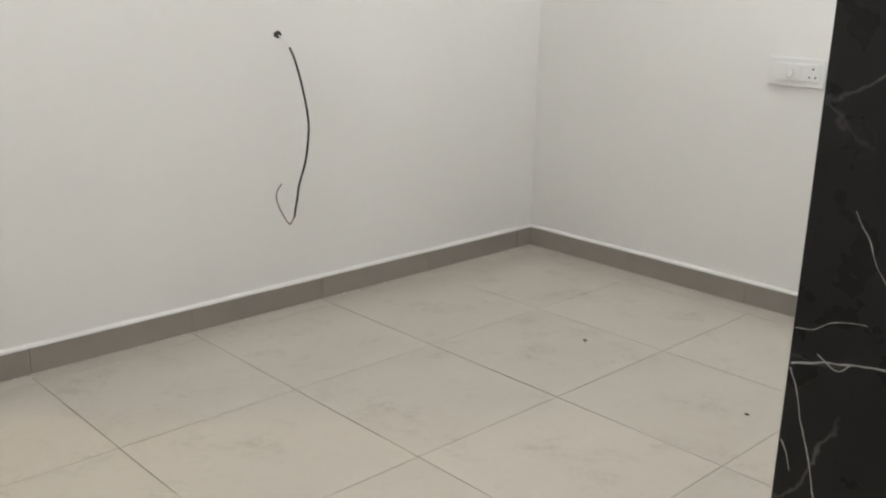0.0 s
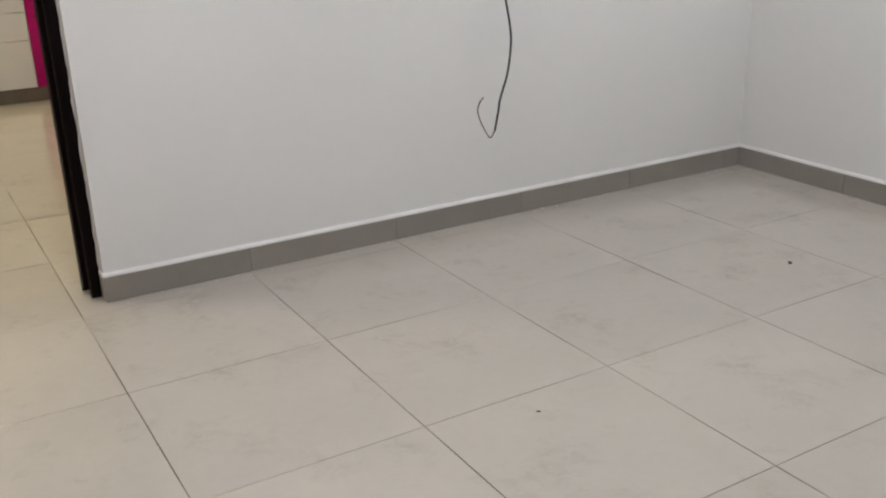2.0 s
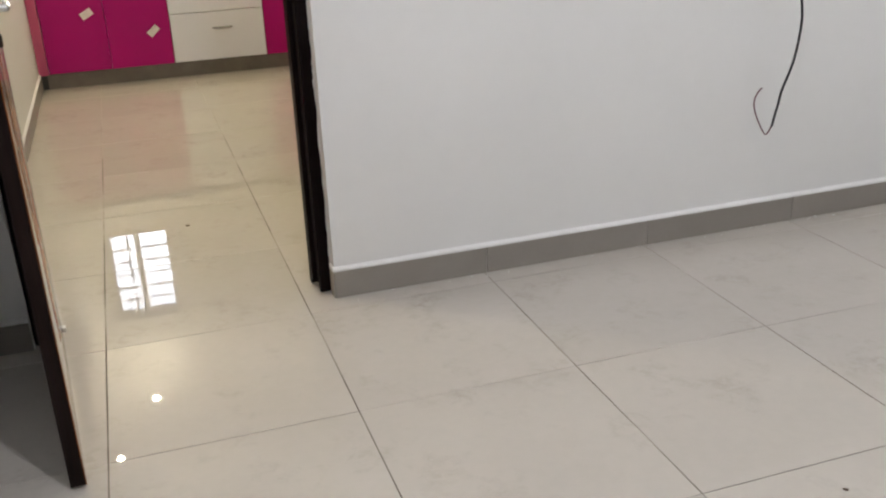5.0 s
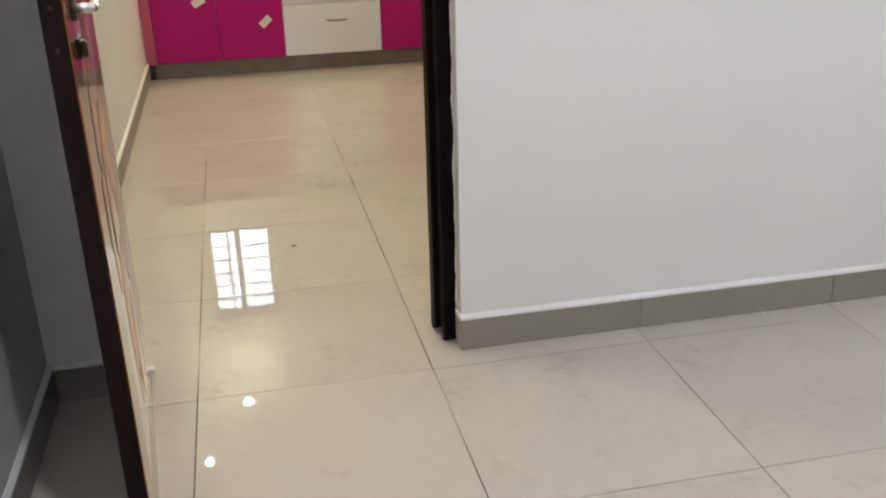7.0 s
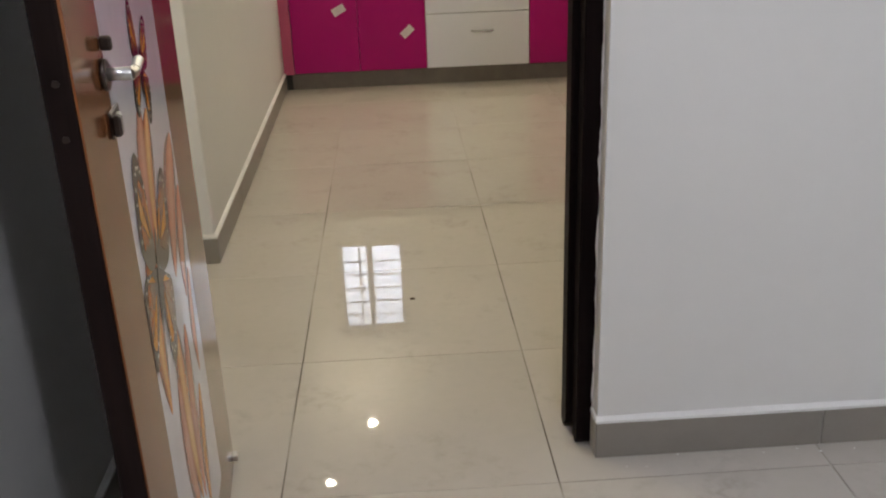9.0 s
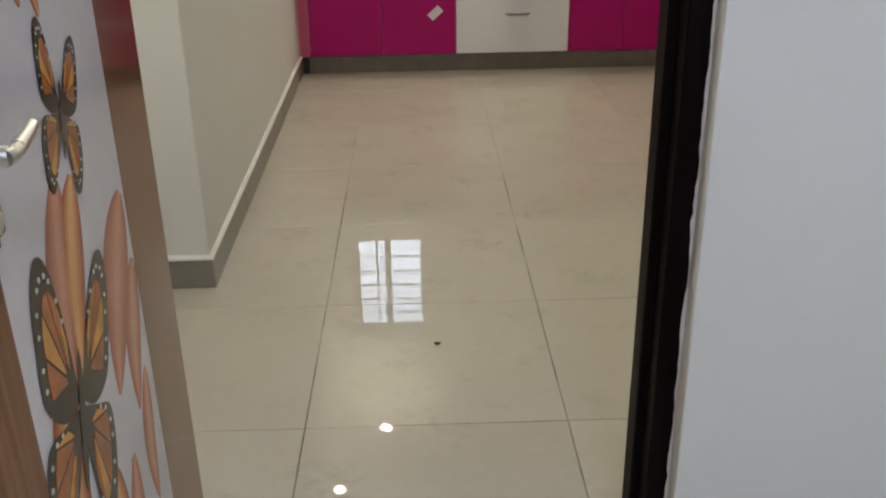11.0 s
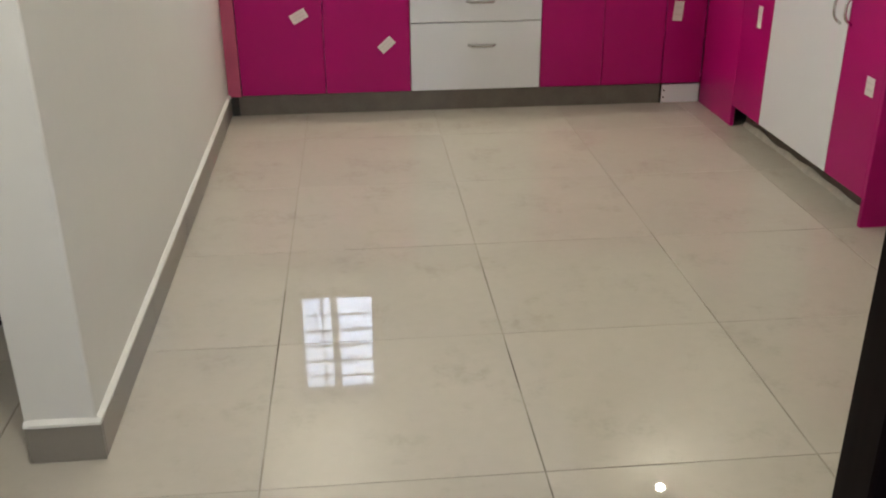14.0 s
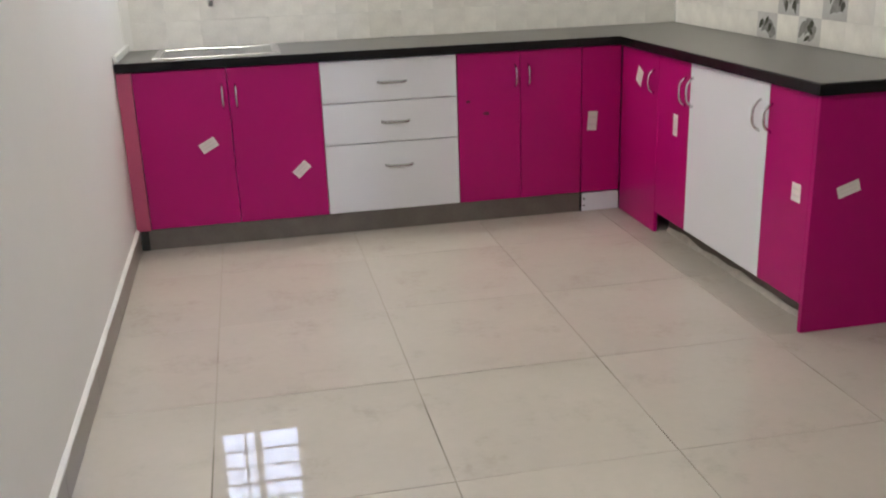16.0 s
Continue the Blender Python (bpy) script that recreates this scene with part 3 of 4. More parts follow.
def handle(parent, x, y, z, length, upright, out):
    """A bow handle, squarer and stouter on a drawer. out: the way that it stands off, as a plan vector."""
    ox, oy = out
    px, py = -oy, ox
    pts = []
    for k in range(13):
        u = -1 + 2 * k / 12
        d = (0.030 * (1 - abs(u) ** 3.2) if upright else 0.024 * (1 - abs(u) ** 9)) - 0.001
        s = u * length / 2
        pts.append((x + ox * d + (0 if upright else px * s), y + oy * d + (0 if upright else py * s), z + (s if upright else 0)))
    return part("handle", tube(bmesh.new(), pts, 0.0052 if upright else 0.0064), M_CHROME if upright else M_PULL, parent, "chrome bow handle")


def sticker(parent, x, y, z, wide, high, turn, out):
    """A small paper label on a front."""
    ox, oy = out
    rz = math.degrees(math.atan2(oy, ox)) + 90
    m = pose(x + ox * 0.0004, y + oy * 0.0004, z, 0, 0, rz) @ pose(0, 0, 0, 0, turn, 0)
    s = part("sticker", slab(-wide / 2, -0.0010, -high / 2, wide / 2, 0.0002, high / 2, m=m), M_STICKER, parent, "white paper label")
    for k in (-1, 1):
        part("print_line", slab(-wide * 0.36, -0.0014, k * high * 0.18 - high * 0.05, wide * 0.36, -0.0009, k * high * 0.18 + high * 0.05, m=m), M_PRINT, s)


NORTH, SIDE = (0, -1), (-1, 0)
YF, XF = 4.0, 1.31


def front(name, x0, x1, z0, z1, mat, parent, side=False, label=""):
    g = 0.0009
    if side:
        return part(name, slab(XF, x0 + g, z0 + g, XF + 0.018, x1 - g, z1 - g, 0.0015), mat, parent, label)
    return part(name, slab(x0 + g, YF, z0 + g, x1 - g, YF + 0.018, z1 - g, 0.0015), mat, parent, label)


# filler at the wall
c = thing("filler_strip", "faded pink filler strip between cabinet and wall", "cabinet panel")
part("strip", slab(-0.9655, YF + 0.003, Z0 - 0.005, -0.9045, YF + 0.02, Z1, 0.001), M_FILLER, c)
part("edge_board", slab(-0.945, YF + 0.021, Z0 - 0.005, -0.925, YF + 0.20, Z1), M_BOARD, c)

part("foot", slab(-0.952, YF + 0.004, 0.001, -0.918, YF + 0.04, Z0 - 0.006, 0.002), M_DARK, c, "short black plastic foot")

# sink cabinet
c = thing("sink_cabinet", "magenta laminate sink cabinet with two closed doors", "cabinet")
b = slab(-0.902, YF + 0.02, Z0, -0.886, KY1 - 0.02, Z1)
box(b, -0.122, YF + 0.02, Z0, -0.107, KY1 - 0.02, Z1)
box(b, -0.886, YF + 0.02, Z0, -0.122, KY1 - 0.02, Z0 + 0.016)
part("body", b, M_BOARD, c)
d1 = front("door", -0.902, -0.507, Z0, Z1, M_PINK, c)
handle(d1, -0.532, YF, 0.672, 0.105, True, NORTH)
sticker(d1, -0.614, YF, 0.461, 0.078, 0.046, -28, NORTH)
d2 = front("door", -0.507, -0.106, Z0, Z1, M_PINK, c)
handle(d2, -0.474, YF, 0.670, 0.105, True, NORTH)
sticker(d2, -0.217, YF, 0.321, 0.078, 0.044, -42, NORTH)

# drawer unit
c = thing("drawer_unit", "white laminate kitchen drawer unit with three drawers", "drawers")
b = slab(-0.105, YF + 0.02, Z0, -0.090, KY1 - 0.02, Z1)
box(b, 0.497, YF + 0.02, Z0, 0.512, KY1 - 0.02, Z1)
box(b, -0.090, YF + 0.02, Z0, 0.497, KY1 - 0.02, Z0 + 0.016)
part("body", b, M_BOARD, c)
for z0, z1, hz, hx in ((0.606, Z1, 0.690, 0.214), (0.418, 0.603, 0.510, 0.223), (Z0, 0.415, 0.308, 0.231)):
    d = front("drawer", -0.105, 0.512, z0, z1, M_WHITE, c)
    handle(d, hx, YF, hz, 0.125, False, NORTH)

# double cabinet
c = thing("base_cabinet", "magenta laminate base cabinet with two closed doors", "cabinet")
b = slab(0.514, YF + 0.02, Z0, 0.529, KY1 - 0.02, Z1)
box(b, 1.095, YF + 0.02, Z0, 1.110, KY1 - 0.02, Z1)
box(b, 0.529, YF + 0.02, Z0, 1.095, KY1 - 0.02, Z0 + 0.016)
part("body", b, M_BOARD, c)
d1 = front("door", 0.514, 0.812, Z0, Z1, M_PINK, c)
handle(d1, 0.788, YF, 0.681, 0.100, True, NORTH)
d2 = front("door", 0.812, 1.110, Z0, Z1, M_PINK, c)
handle(d2, 0.850, YF, 0.681, 0.100, True, NORTH)

for x, z, rr in ((0.563, 0.574, 0.016), (0.648, 0.516, 0.022)):
    ring = [(x + rr * (0.7 + 0.5 * noise.noise((k, x * 9, 1))) * math.cos(k * 0.628), z + 0.6 * rr * (0.7 + 0.5 * noise.noise((k, z * 9, 4))) * math.sin(k * 0.628)) for k in range(10)]
    bm = bmesh.new()
    lo = [bm.verts.new((a, YF - 0.0004, b)) for a, b in ring]
    hi = [bm.verts.new((a, YF + 0.0005, b)) for a, b in ring]
    bm.faces.new(lo)
    for k in range(10):
        bm.faces.new((lo[k], lo[(k + 1) % 10], hi[(k + 1) % 10], hi[k]))
    part("scuff", bm, M_SCUFF, d1, "dark scuff mark")

# corner filler with its white plinth
c = thing("corner_unit", "magenta laminate corner front over a white plinth", "cabinet")
p = front("panel", 1.112, 1.308, Z0, Z1, M_PINK, c)
sticker(p, 1.166, YF, 0.445, 0.046, 0.092, 4, NORTH)
part("plinth", slab(1.120, YF + 0.004, 0.001, 1.308, YF + 0.022, 0.090, 0.001), M_WHITE, c, "white plinth board")
for zz in (0.028, 0.062):
    part("screw", tube(bmesh.new(), [(1.131, YF + 0.0045, zz), (1.131, YF + 0.002, zz)], 0.0045, 8), M_DARK, c)
pe = slab(1.112, YF + 0.003, 0.001, 1.119, YF + 0.06, 0.094)
part("plinth_end", pe, M_DARK, c)

# side run
c = thing("corner_cabinet", "magenta laminate corner cabinet reaching the floor", "cabinet")
part("body", slab(XF + 0.02, 3.60, Z0, KX1 - 0.02, 3.98, Z1), M_BOARD, c)
d = part("door", slab(XF, 3.585, 0.002, XF + 0.018, 3.998, Z1, 0.0015), M_PINK, c, "tall magenta front down to the floor")
handle(d, XF, 3.632, 0.672, 0.105, True, SIDE)
sticker(d, XF, 3.79, 0.675, 0.060, 0.075, 24, SIDE)

c = thing("side_cabinet", "magenta and white laminate base cabinet with closed doors", "cabinet")
b = slab(XF + 0.02, 2.705, Z0, KX1 - 0.02, 2.72, Z1)
box(b, XF + 0.02, 3.568, Z0, KX1 - 0.02, 3.583, Z1)
box(b, XF + 0.02, 2.72, Z0, KX1 - 0.02, 3.568, Z0 + 0.016)
part("body", b, M_BOARD, c)
d = front("door", 3.287, 3.584, Z0, Z1, M_PINK, c, True)
handle(d, XF, 3.325, 0.672, 0.118, True, SIDE)
sticker(d, XF, 3.404, 0.521, 0.040, 0.090, 0, SIDE)
d = front("door", 2.690, 3.286, Z0, Z1, M_WHITE, c, True, "white laminate door")
handle(d, XF, 3.262, 0.677, 0.118, True, SIDE)
handle(d, XF, 2.745, 0.675, 0.110, True, SIDE)

c = thing("end_cabinet", "narrow magenta laminate cabinet at the counter end", "cabinet")
part("body", slab(XF + 0.02, 2.412, Z0, KX1 - 0.02, 2.70, Z1), M_BOARD, c)
d = front("door", 2.412, 2.689, Z0, Z1, M_PINK, c, True)
handle(d, XF, 2.668, 0.677, 0.100, True, SIDE)
sticker(d, XF, 2.484, 0.463, 0.052, 0.062, 0, SIDE)
e = part("end_panel", slab(XF - 0.002, 2.39, 0.001, KX1 - 0.004, 2.41, 0.795, 0.0015), M_PINK, c, "magenta end panel reaching the floor")
sticker(e, 1.435, 2.39, 0.488, 0.080, 0.040, -18, NORTH)

# kick wall under the cabinets
tagged(part("kick_board", slab(-0.960, 4.012, 0.0, 1.111, 4.035, 0.0945), M_DUSTY), "dusty grey-brown plastered plinth under the cabinets", "plinth", "", "structure")
tagged(part("kick_board", slab(1.385, 2.412, 0.0, 1.405, 3.584, 0.0945), M_DUSTY), "dusty grey-brown plastered plinth under the cabinets", "plinth", "", "structure")
fm = bmesh.new()
rows = []
for k in range(60):
    y = 2.413 + k * (3.583 - 2.413) / 59
    d, h = 0.013 + 0.008 * noise.noise((y * 7, 3, 1)), 0.022 + 0.012 * noise.noise((y * 6, 8, 2))
    rows.append([fm.verts.new(p) for p in ((1.3845, y, 0.0006), (1.3845 - d, y, 0.0006), (1.3845 - d * 0.55, y, h * 0.45), (1.3845, y, h))])
for a, b in zip(rows, rows[1:]):
    for i in range(4):
        fm.faces.new((a[i], a[(i + 1) % 4], b[(i + 1) % 4], b[i]))
fm.faces.new(rows[0])
fm.faces.new(rows[-1])
tagged(part("trim_3", fm, M_MORTAR), "rough pale mortar fillet at the foot of the plinth", "mortar", "", "structure")

# worktop
bm = bmesh.new()
prism(bm, [(-0.964, 3.978), (1.288, 3.978), (1.288, 2.366), (KX1 - 0.002, 2.366), (KX1 - 0.002, KY1 - 0.002), (-0.964, KY1 - 0.002)], 0.797, 0.836)
bmesh.ops.bevel(bm, geom=list(bm.edges), offset=0.003, segments=2, affect="EDGES")
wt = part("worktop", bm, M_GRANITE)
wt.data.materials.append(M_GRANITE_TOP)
# upward faces take the grey of dust and painted wall sheen
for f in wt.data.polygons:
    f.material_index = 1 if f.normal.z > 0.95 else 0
tagged(wt, "dusty black granite worktop in an L shape, wall sheen painted on top", "worktop")

# sink
s = thing("sink", "stainless steel inset sink on the granite worktop", "sink")
x0, x1, y0, y1 = -0.815, -0.265, 4.045, 4.43
rim = slab(x0, y0, 0.8362, x1, y0 + 0.035, 0.842, 0.003)
box(rim, x0, y1 - 0.035, 0.8362, x1, y1, 0.842, 0.003)
box(rim, x0, y0 + 0.035, 0.8362, x0 + 0.035, y1 - 0.035, 0.842, 0.003)
box(rim, x1 - 0.035, y0 + 0.035, 0.8362, x1, y1 - 0.035, 0.842, 0.003)
part("rim", rim, M_SINK, s)
# no hollow is cut: a flat plate, dark as the shaded bowl would be
bowl = slab(x0 + 0.03, y0 + 0.03, 0.8368, x1 - 0.03, y1 - 0.03, 0.839)
part("bowl", bowl, M_BOWL, s, "flat dark steel plate in place of the bowl's shaded hollow")

tagged(part("upstand", slab(-0.9640, 3.985, 0.8365, -0.949, KY1 - 0.012, 0.868, 0.002), M_PLASTIC), "white upstand strip along the wall at the worktop", "upstand", "", "structure")

# tap on the wall
t = thing("tap", "chrome wall tap over the sink", "tap")
part("flange", tube(bmesh.new(), [(-0.553, KY1 - 0.013, 1.11), (-0.553, KY1 - 0.022, 1.11)], 0.028, 16), M_CHROME, t)
pts = [(-0.553, KY1 - 0.02, 1.11), (-0.553, KY1 - 0.07, 1.115)]
pts += [(-0.553, KY1 - 0.07 - 0.05 * math.sin(a), 1.065 + 0.05 * math.cos(a)) for a in (0.4, 0.8, 1.2, 1.57)]
pts += [(-0.553, KY1 - 0.12, 1.03)]
part("spout", tube(bmesh.new(), pts, 0.012, 10), M_CHROME, t)
part("knob", tube(bmesh.new(), [(-0.553, KY1 - 0.06, 1.12), (-0.553, KY1 - 0.06, 1.165)], 0.016, 10), M_CHROME, t)


# ---- bulbs ----
def bulb(x, y, z, radius, watts, colour, label, cover=0.72):
    """A bulb on its flex: the glass gives the light up to the closed plastic body. cover: where the body begins, in radii."""
    t = thing("hanging_bulb", label, "lamp", group="hanging bulbs")
    p, up = Vector((x, y, z)), Vector((0, 0, 1))
    bm = bmesh.new()
    bmesh.ops.create_icosphere(bm, subdivisions=3, radius=radius, matrix=Matrix.Translation(p))
    bmesh.ops.delete(bm, geom=[f for f in bm.faces if f.calc_center_median().z > z + radius * cover], context="FACES")
    for f in bm.faces:
        f.smooth = True
    part("bulb", bm, glowing("bulb_glow", colour, watts / (4 * math.pi ** 2 * radius ** 2)), t, "glowing dome")
    wide = radius * math.sqrt(1 - cover * cover)
    body = tube(bmesh.new(), [p + up * radius * (cover - 0.12), p + up * radius * (cover + 0.16)], wide * 1.05, 20)
    tube(body, [p + up * radius * (cover + 0.16), p + up * radius * 1.05], wide * 0.74, 16)
    part("body", body, M_PLASTIC, t)
    part("holder", tube(bmesh.new(), [p + up * (radius - 0.002), p + up * (radius + 0.03)], 0.014, 14), M_PLASTIC, t)
    part("flex", tube(bmesh.new(), [p + up * (radius + 0.029), (x, y, TOP - 0.01)], 0.003, 8), M_PLASTIC, t)
    part("ceiling_rose", tube(bmesh.new(), [(x, y, TOP - 0.018), (x, y, TOP - 0.0005)], 0.035, 18), M_PLASTIC, t)
    return t


bulb(-0.600, 4.22, 2.52, 0.030, BULB_KITCHEN, WARM, "glowing warm white bulb hanging over the sink", 0.12)
bulb(-0.924, 4.00, 2.86, 0.030, BULB_KITCHEN * 0.45, WARM, "glowing warm white bulb hanging beside the kitchen wall", 0.12)
bulb(1.470, 4.36, 2.655, 0.030, BULB_KITCHEN * 0.8, WARM, "glowing warm white bulb hanging over the corner", 0.12)
bulb(-0.75, 0.81, 2.36, 0.030, BULB_PASSAGE, WARM, "glowing warm white bulb hanging in the passage")
bulb(0.00, -1.80, 2.50, 0.040, BULB_BED, COOL, "glowing white bulb hanging under the bedroom ceiling")
bulb(2.60, -1.55, 2.38, 0.040, BULB_SIDE, COOL, "glowing white bulb hanging low near the bedroom wall")
tp = thing("wall_plate", "small white plate on the wall over the window", "plate")
part("plate", slab(-0.66, KY1 - 0.014, 2.11, -0.56, KY1 - 0.0005, 2.19, 0.003), M_PLASTIC, tp)

# ---- bedroom things ----
# cable out of a hole in the wall
hb = bmesh.new()
n = 14
cx, cz = 1.632, 1.082
ringo = [(0.017 + 0.004 * noise.noise((k * 1.7, 3, 5))) for k in range(n)]
lo = [hb.verts.new((cx + r * math.cos(2 * math.pi * k / n), BY1 - 0.0015, cz + 0.8 * r * math.sin(2 * math.pi * k / n))) for k, r in enumerate(ringo)]
hi = [hb.verts.new((v.co.x, BY1 - 0.0002, v.co.z)) for v in lo]
hb.faces.new(lo)
for k in range(n):
    hb.faces.new((lo[k], lo[(k + 1) % n], hi[(k + 1) % n], hi[k]))
cable = thing("hanging_cable", "loose black cable hanging from a rough wall hole", "cable")
part("wall_hole", hb, M_HOLE, cable, "rough dark hole in the plaster")


part("pale_core", tube(bmesh.new(), smooth_line([(1.632, 0.088, 1.080), (1.645, 0.066, 1.062), (1.655, 0.047, 1.034)]), 0.0022, 6), M_LIP, cable, "pale bare core of the cable")
run = smooth_line([(1.655, 0.048, 1.035), (1.662, 0.025, 0.99), (1.672, 0.0, 0.903), (1.684, -0.015, 0.80), (1.682, -0.025, 0.729), (1.664, -0.028, 0.621), (1.636, -0.018, 0.52), (1.634, -0.010, 0.475), (1.630, -0.004, 0.44), (1.624, 0.0, 0.395)])
part("sheath", tube(bmesh.new(), run, 0.0042), M_CABLE, cable)
tail = smooth_line([(1.624, 0.0, 0.398), (1.612, 0.0, 0.378), (1.599, 0.0, 0.371), (1.578, 0.0, 0.40), (1.556, 0.002, 0.445), (1.547, 0.004, 0.485), (1.557, 0.004, 0.515), (1.574, 0.004, 0.532)])
part("bare_wire", tube(bmesh.new(), tail, 0.0026, 6), M_WIRE, cable)

# socket plate on the bedroom wall
so = thing("socket_plate", "white plastic switch and socket plate on the wall", "socket")
part("plate", slab(BX1 - 0.012, -1.345, 0.915, BX1 - 0.0005, -1.115, 1.025, 0.003), M_PLASTIC, so)
part("inner_frame", slab(BX1 - 0.016, -1.330, 0.935, BX1 - 0.012, -1.140, 1.005, 0.002), M_PLASTIC, so)
part("regulator_knob", tube(bmesh.new(), [(BX1 - 0.016, -1.205, 0.97), (BX1 - 0.034, -1.205, 0.97)], 0.020, 18), M_PLASTIC, so, "round regulator knob")
part("knob_pointer", slab(BX1 - 0.037, -1.209, 0.95, BX1 - 0.034, -1.201, 0.992), M_PLASTIC, so)
for dy, dz in ((-1.30, 0.986), (-1.288, 0.955), (-1.312, 0.955)):
    part("socket_hole", tube(bmesh.new(), [(BX1 - 0.0155, dy, dz), (BX1 - 0.0168, dy, dz)], 0.004, 8), M_DARK, so)
part("switch", slab(BX1 - 0.0185, -1.265, 0.945, BX1 - 0.0155, -1.235, 0.998, 0.002), M_PLASTIC, so)

# black stone partition
st = thing("stone_partition", "black marble slab partition with white veins", "partition")
st.matrix_basis = pose(0.916, -2.357, 0.0, 0.3, 0, 0)
marble = part("slab", slab(0, -0.95, 0.0, 0.03, 0, 2.10, 0.0015), M_MARBLE, st)



def vein(points, wide):
    """A white vein let into the marble's face: a thin crooked strip of uneven width."""
    line = smooth_line([(0, y, z) for y, z in points], 6)
    bm = bmesh.new()
    rows = []
    for k, p in enumerate(line):
        d = (line[min(k + 1, len(line) - 1)] - line[max(k - 1, 0)]).normalized()
        n = Vector((0, -d.z, d.y)) * wide * (0.55 + 0.45 * noise.noise((p.y * 60, p.z * 60, 3)))
        c = p + Vector((0, noise.noise((p.z * 45, 1, 2)), noise.noise((p.y * 45, 5, 2)))) * 0.0025
        rows.append([bm.verts.new((x, c.y + q * n.y, c.z + q * n.z)) for x, q in ((-0.0003, -1), (-0.0003, 1), (0.0004, 1), (0.0004, -1))])
    for a, b in zip(rows, rows[1:]):
        for q in range(4):
            bm.faces.new((a[q], a[(q + 1) % 4], b[(q + 1) % 4], b[q]))
    bm.faces.new(rows[0])
    bm.faces.new(rows[-1])
    part("vein", bm, M_VEIN, marble, "thin white vein")


vein(((-0.004, 0.735), (-0.042, 0.748), (-0.085, 0.758), (-0.15, 0.769), (-0.24, 0.775)), 0.0022)
vein(((-0.043, 0.762), (-0.062, 0.748), (-0.078, 0.746), (-0.093, 0.759)), 0.0015)
vein(((-0.004, 0.793), (-0.027, 0.797), (-0.051, 0.811), (-0.076, 0.822), (-0.109, 0.825)), 0.0014)
vein(((-0.005, 0.728), (-0.021, 0.686), (-0.033, 0.642), (-0.048, 0.599), (-0.068, 0.527), (-0.09, 0.44)), 0.0018)
vein(((-0.004, 0.606), (-0.015, 0.586), (-0.024, 0.559)), 0.0013)
vein(((-0.068, 0.988), (-0.091, 0.955), (-0.108, 0.917), (-0.131, 0.881), (-0.16, 0.80)), 0.0011)

# plaster flecks on the floor along the wall
fb = bmesh.new()
rnd = random.Random(5)
for k in range(26):
    x, y, rr = rnd.uniform(0.12, 3.0), BY1 - 0.014 - abs(rnd.gauss(0, 0.02)), rnd.uniform(0.001, 0.0032)
    ring = [(x + rr * rnd.uniform(0.5, 1.8) * math.cos(a), y + rr * rnd.uniform(0.4, 1.0) * math.sin(a)) for a in (0, 1.05, 2.1, 3.14, 4.2, 5.24)]
    prism(fb, ring, 0.0006, 0.0012 + rr * 0.3)
tagged(part("plaster_flecks", fb, M_LIP), "tiny white plaster flecks on the tiles beside the wall", "debris", "", "stuff")

# ---- hall things ----
tagged(part("step", slab(-2.25, 2.345, 0.0, -1.103, 2.62, 0.115, 0.004), M_STEP), "pale tiled raised step at the dark doorway", "step", "", "structure")
# opening to an unlit room, closed by a black panel in place of its darkness
bd = tagged(new("doorway_2"), "black panel standing in for the unlit room beyond the step", "door", "", "structure")
part("door_leaf", slab(-2.249, 2.366, 0.117, -1.251, 2.406, 2.099, 0.003), M_DARKROOM, bd)

# crumpled cloth on the hall floor
cb = bmesh.new()
bmesh.ops.create_grid(cb, x_segments=40, y_segments=30, size=0.5)
for v in list(cb.verts):
    x, y = v.co.x * 0.52, v.co.y * 0.32
    edge = max(0, 1 - (2 * abs(v.co.x)) ** 4) * max(0, 1 - (2 * abs(v.co.y)) ** 4)
    h = 0.004 + edge * (0.028 + 0.05 * abs(noise.noise((x * 9, y * 11, 0.3))) + 0.02 * noise.noise((x * 25, y * 25, 2)))
    v.co = (x + 0.04 * noise.noise((x * 8, y * 8, 5)), y + 0.04 * noise.noise((x * 8, y * 8, 9)), max(0.002, h))
for f in cb.faces:
    f.smooth = True
cl = tagged(part("floor_cloth", cb, M_CLOTH), "crumpled black cloth lying on the tiles", "cloth")
cl.matrix_basis = pose(-1.40, 2.15, 0, 0, 0, 20)

# ---- floor tiles ----
T, GX, GY = 0.6, 0.0034, 0.0020
tile = mesh_of("tile", slab(GX / 2, GY / 2, -0.012, T - GX / 2, T - GY / 2, 0.0, 0.0006), M_TILE)
for i in range(-7, 8):
    for j in range(-8, 8):
        x, y = i * T, j * T
        if (y < 0.1 and x + T > BX0 and x < BX1) or (y + T > 0.1 and y < KY1 and x + T > BX0 and x < KX1) or (x < BX0 and 0 <= y < 2.4) or (x >= KX1 and 0 <= y < 2.4):
            o = new("tile", tile)
            o.location = (x, y, 0.0006 * noise.noise((i * 1.3, j * 1.7, 4)))
            o.parent = base

# ---- wall tiles over the worktop ----
SY, SZ = 0.16, 0.125
splash = tagged(new("trim_1"), "grey-white stone-look wall tiles over the worktop", "wall tiles", "", "structure")
me_n = mesh_of("wall_tile", slab(0.0002, -0.008, 0.0002, SY - 0.0002, 0, SZ - 0.0002, 0.0004), M_SPLASH)
for i in range(17):
    for k in range(5):
        o = new("wall_tile", me_n)
        o.location = (-0.93 + i * SY, KY1 - 0.001, 0.8375 + k * SZ)
        if not (WX0 - SY < o.location.x < WX1 and o.location.z + SZ > WZ0 - 0.004):
            o.parent = splash
        else:
            bpy.data.objects.remove(o)
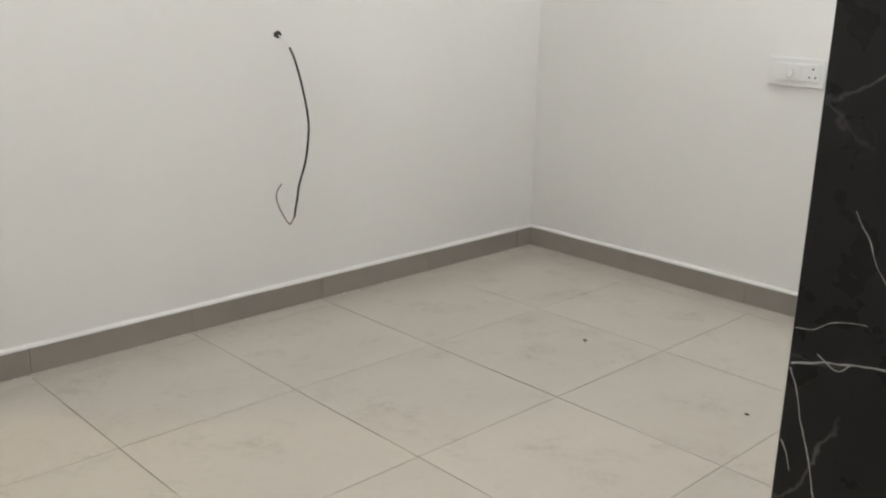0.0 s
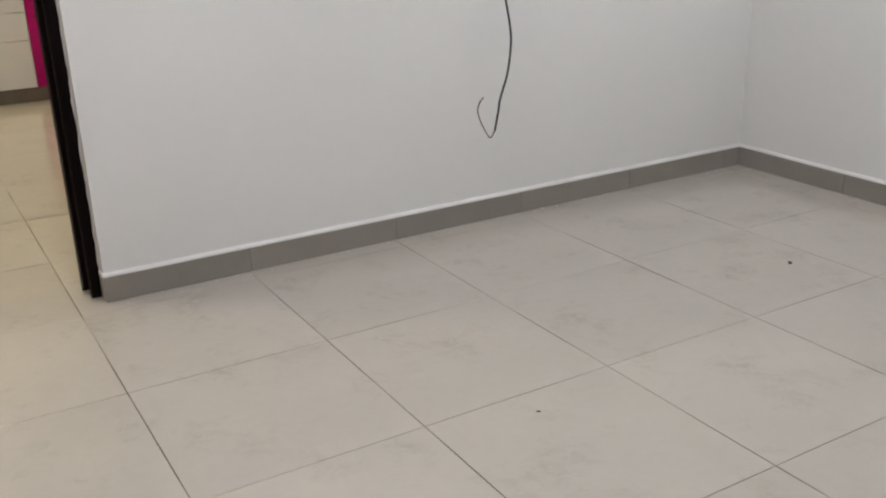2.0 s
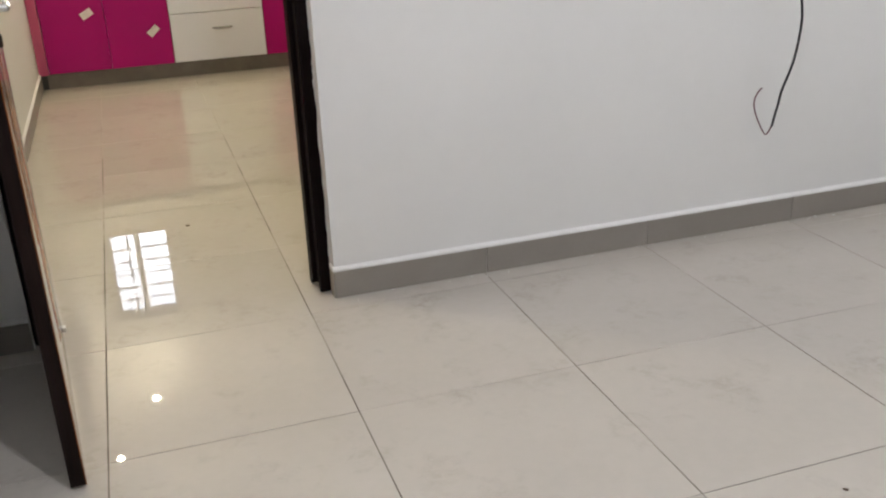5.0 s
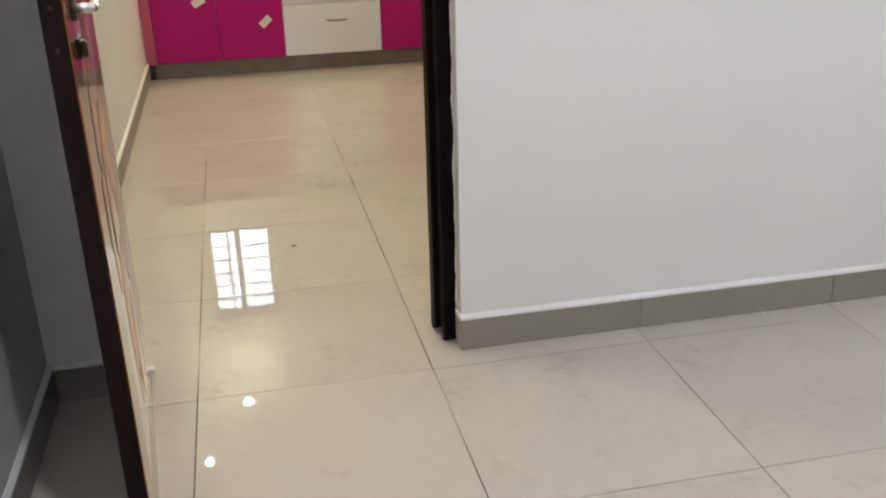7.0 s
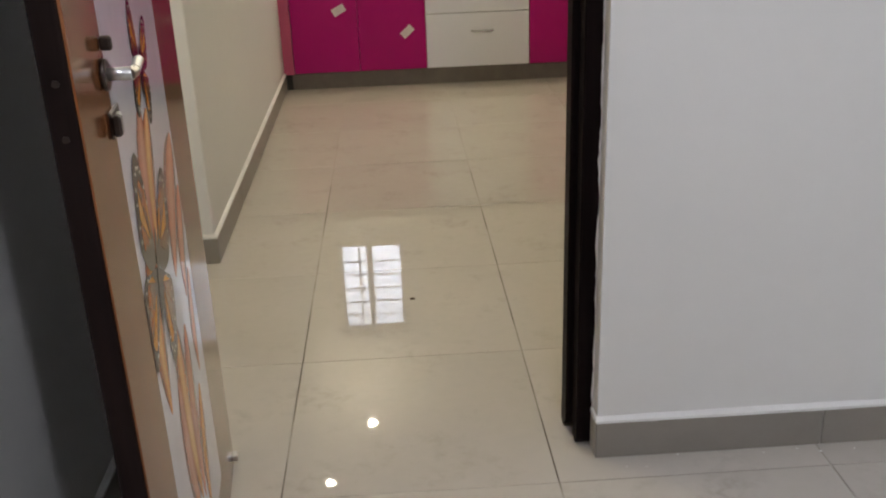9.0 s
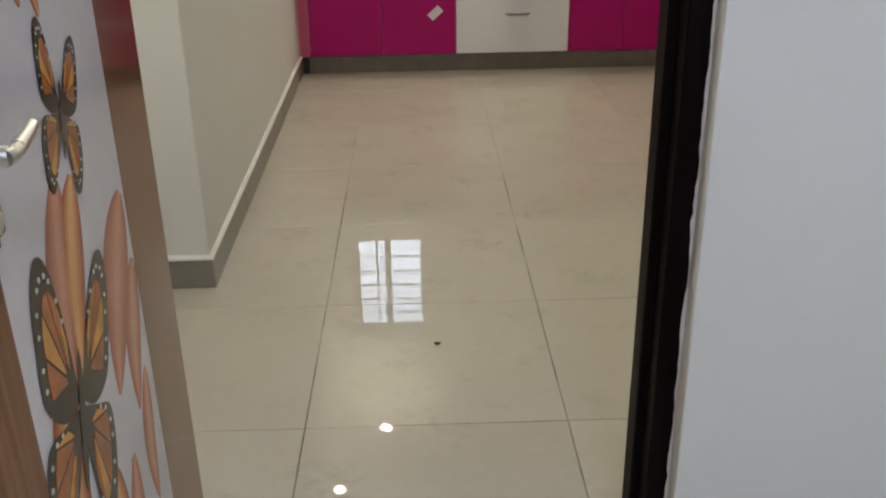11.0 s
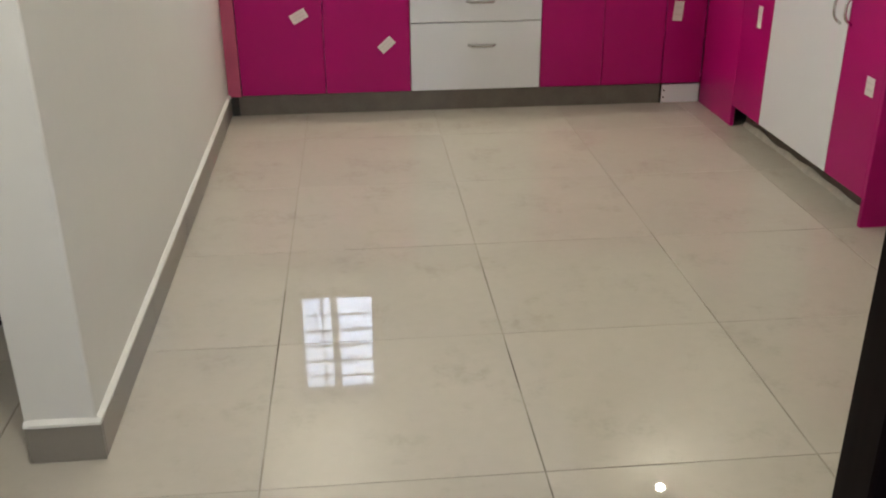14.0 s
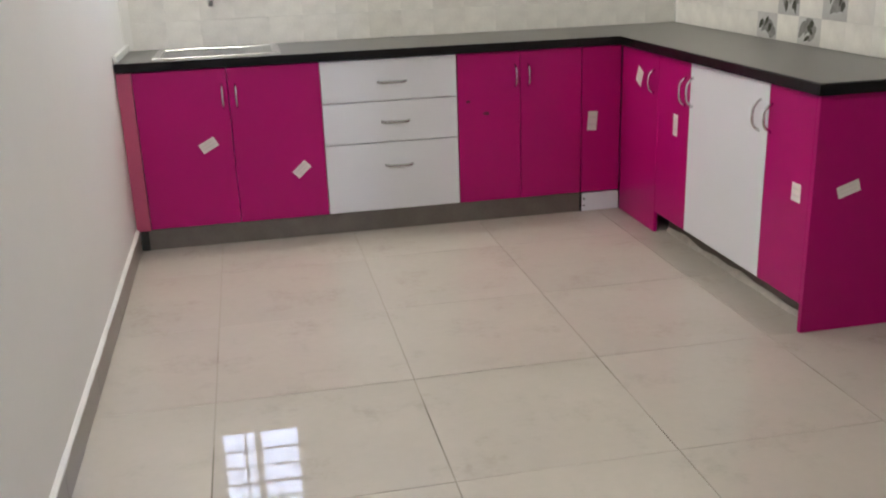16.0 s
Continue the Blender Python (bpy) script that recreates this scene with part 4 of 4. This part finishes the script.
splash2 = tagged(new("trim_2"), "grey-white stone-look wall tiles with leaf-print squares", "wall tiles", "", "structure")
me_e = mesh_of("wall_tile", slab(-0.008, 0.0002, 0.0002, 0, SY - 0.0002, SZ - 0.0002, 0.0004), M_SPLASH)
me_d = mesh_of("printed_tile", slab(-0.008, 0.0002, 0.0002, 0, SY - 0.0002, SZ - 0.0002, 0.0004), M_DECOR)


def leaf_strokes(seed, count, length, width, lift):
    """Leaf shapes printed on a square tile."""
    rnd = random.Random(seed)
    bm = bmesh.new()
    for q in range(count):
        cy, cz = rnd.uniform(0.03, SY - 0.03), rnd.uniform(0.025, SZ - 0.025)
        a, ln, wd = rnd.uniform(0.6, 2.6), length * rnd.uniform(0.75, 1.2), width * rnd.uniform(0.7, 1.25)
        ring = []
        for k in range(14):
            t = 2 * math.pi * k / 14
            u, v = ln / 2 * math.cos(t), wd / 2 * math.sin(t) * (1 + 0.4 * math.cos(t)) * (1 + 0.5 * noise.noise((k * 0.9, seed, q)))
            ring.append((cy + u * math.cos(a) - v * math.sin(a), cz + u * math.sin(a) + v * math.cos(a)))
        ring = [(min(max(y, 0.003), SY - 0.003), min(max(z, 0.003), SZ - 0.003)) for y, z in ring]
        lo = [bm.verts.new((-0.0079, y, z)) for y, z in ring]
        hi = [bm.verts.new((-0.0082 - lift - 0.00005 * q, y, z)) for y, z in ring]
        bm.faces.new(hi)
        for k in range(14):
            bm.faces.new((lo[k], lo[(k + 1) % 14], hi[(k + 1) % 14], hi[k]))
    return bm


for i in range(13):
    for k in range(5):
        decor = (i, k) in ((7, 0), (5, 0), (6, 1), (4, 1))
        o = new("printed_tile" if decor else "wall_tile", me_d if decor else me_e)
        o.location = (KX1 - 0.001, 2.37 + i * SY, 0.82 + k * SZ + (0.0175 if k == 0 else 0))
        if k == 0:
            o.scale.z = (SZ - 0.0175) / SZ
        o.parent = splash2
        if decor:
            part("leaf_print", leaf_strokes(i * 7 + k, 4, 0.085, 0.034, 0.0), M_LEAFGREY, o)
            part("leaf_print", leaf_strokes(i * 5 + k, 3, 0.05, 0.022, 0.0004), M_LEAFPRINT, o)

# ---- crumbs on the floor ----
for k, (x, y, r) in enumerate(((-0.291, 0.966, 0.006), (2.26, -0.95, 0.008), (2.147, -1.68, 0.006), (0.885, -1.30, 0.004))):
    bm = bmesh.new()
    bmesh.ops.create_icosphere(bm, subdivisions=2, radius=r)
    for v in bm.verts:
        v.co = (v.co.x * 1.5 * (1 + 0.5 * noise.noise(v.co * 120 + Vector((k, 0, 0)))), v.co.y * (1 + 0.5 * noise.noise(v.co * 90)), max(0, v.co.z * 0.45 + r * 0.3))
    o = tagged(part("crumb", bm, M_CRUMB), "small dry brown crumb of debris on the floor tiles", "debris", "floor crumbs")
    o.matrix_basis = pose(x, y, 0.0006, 0, 0, k * 47)
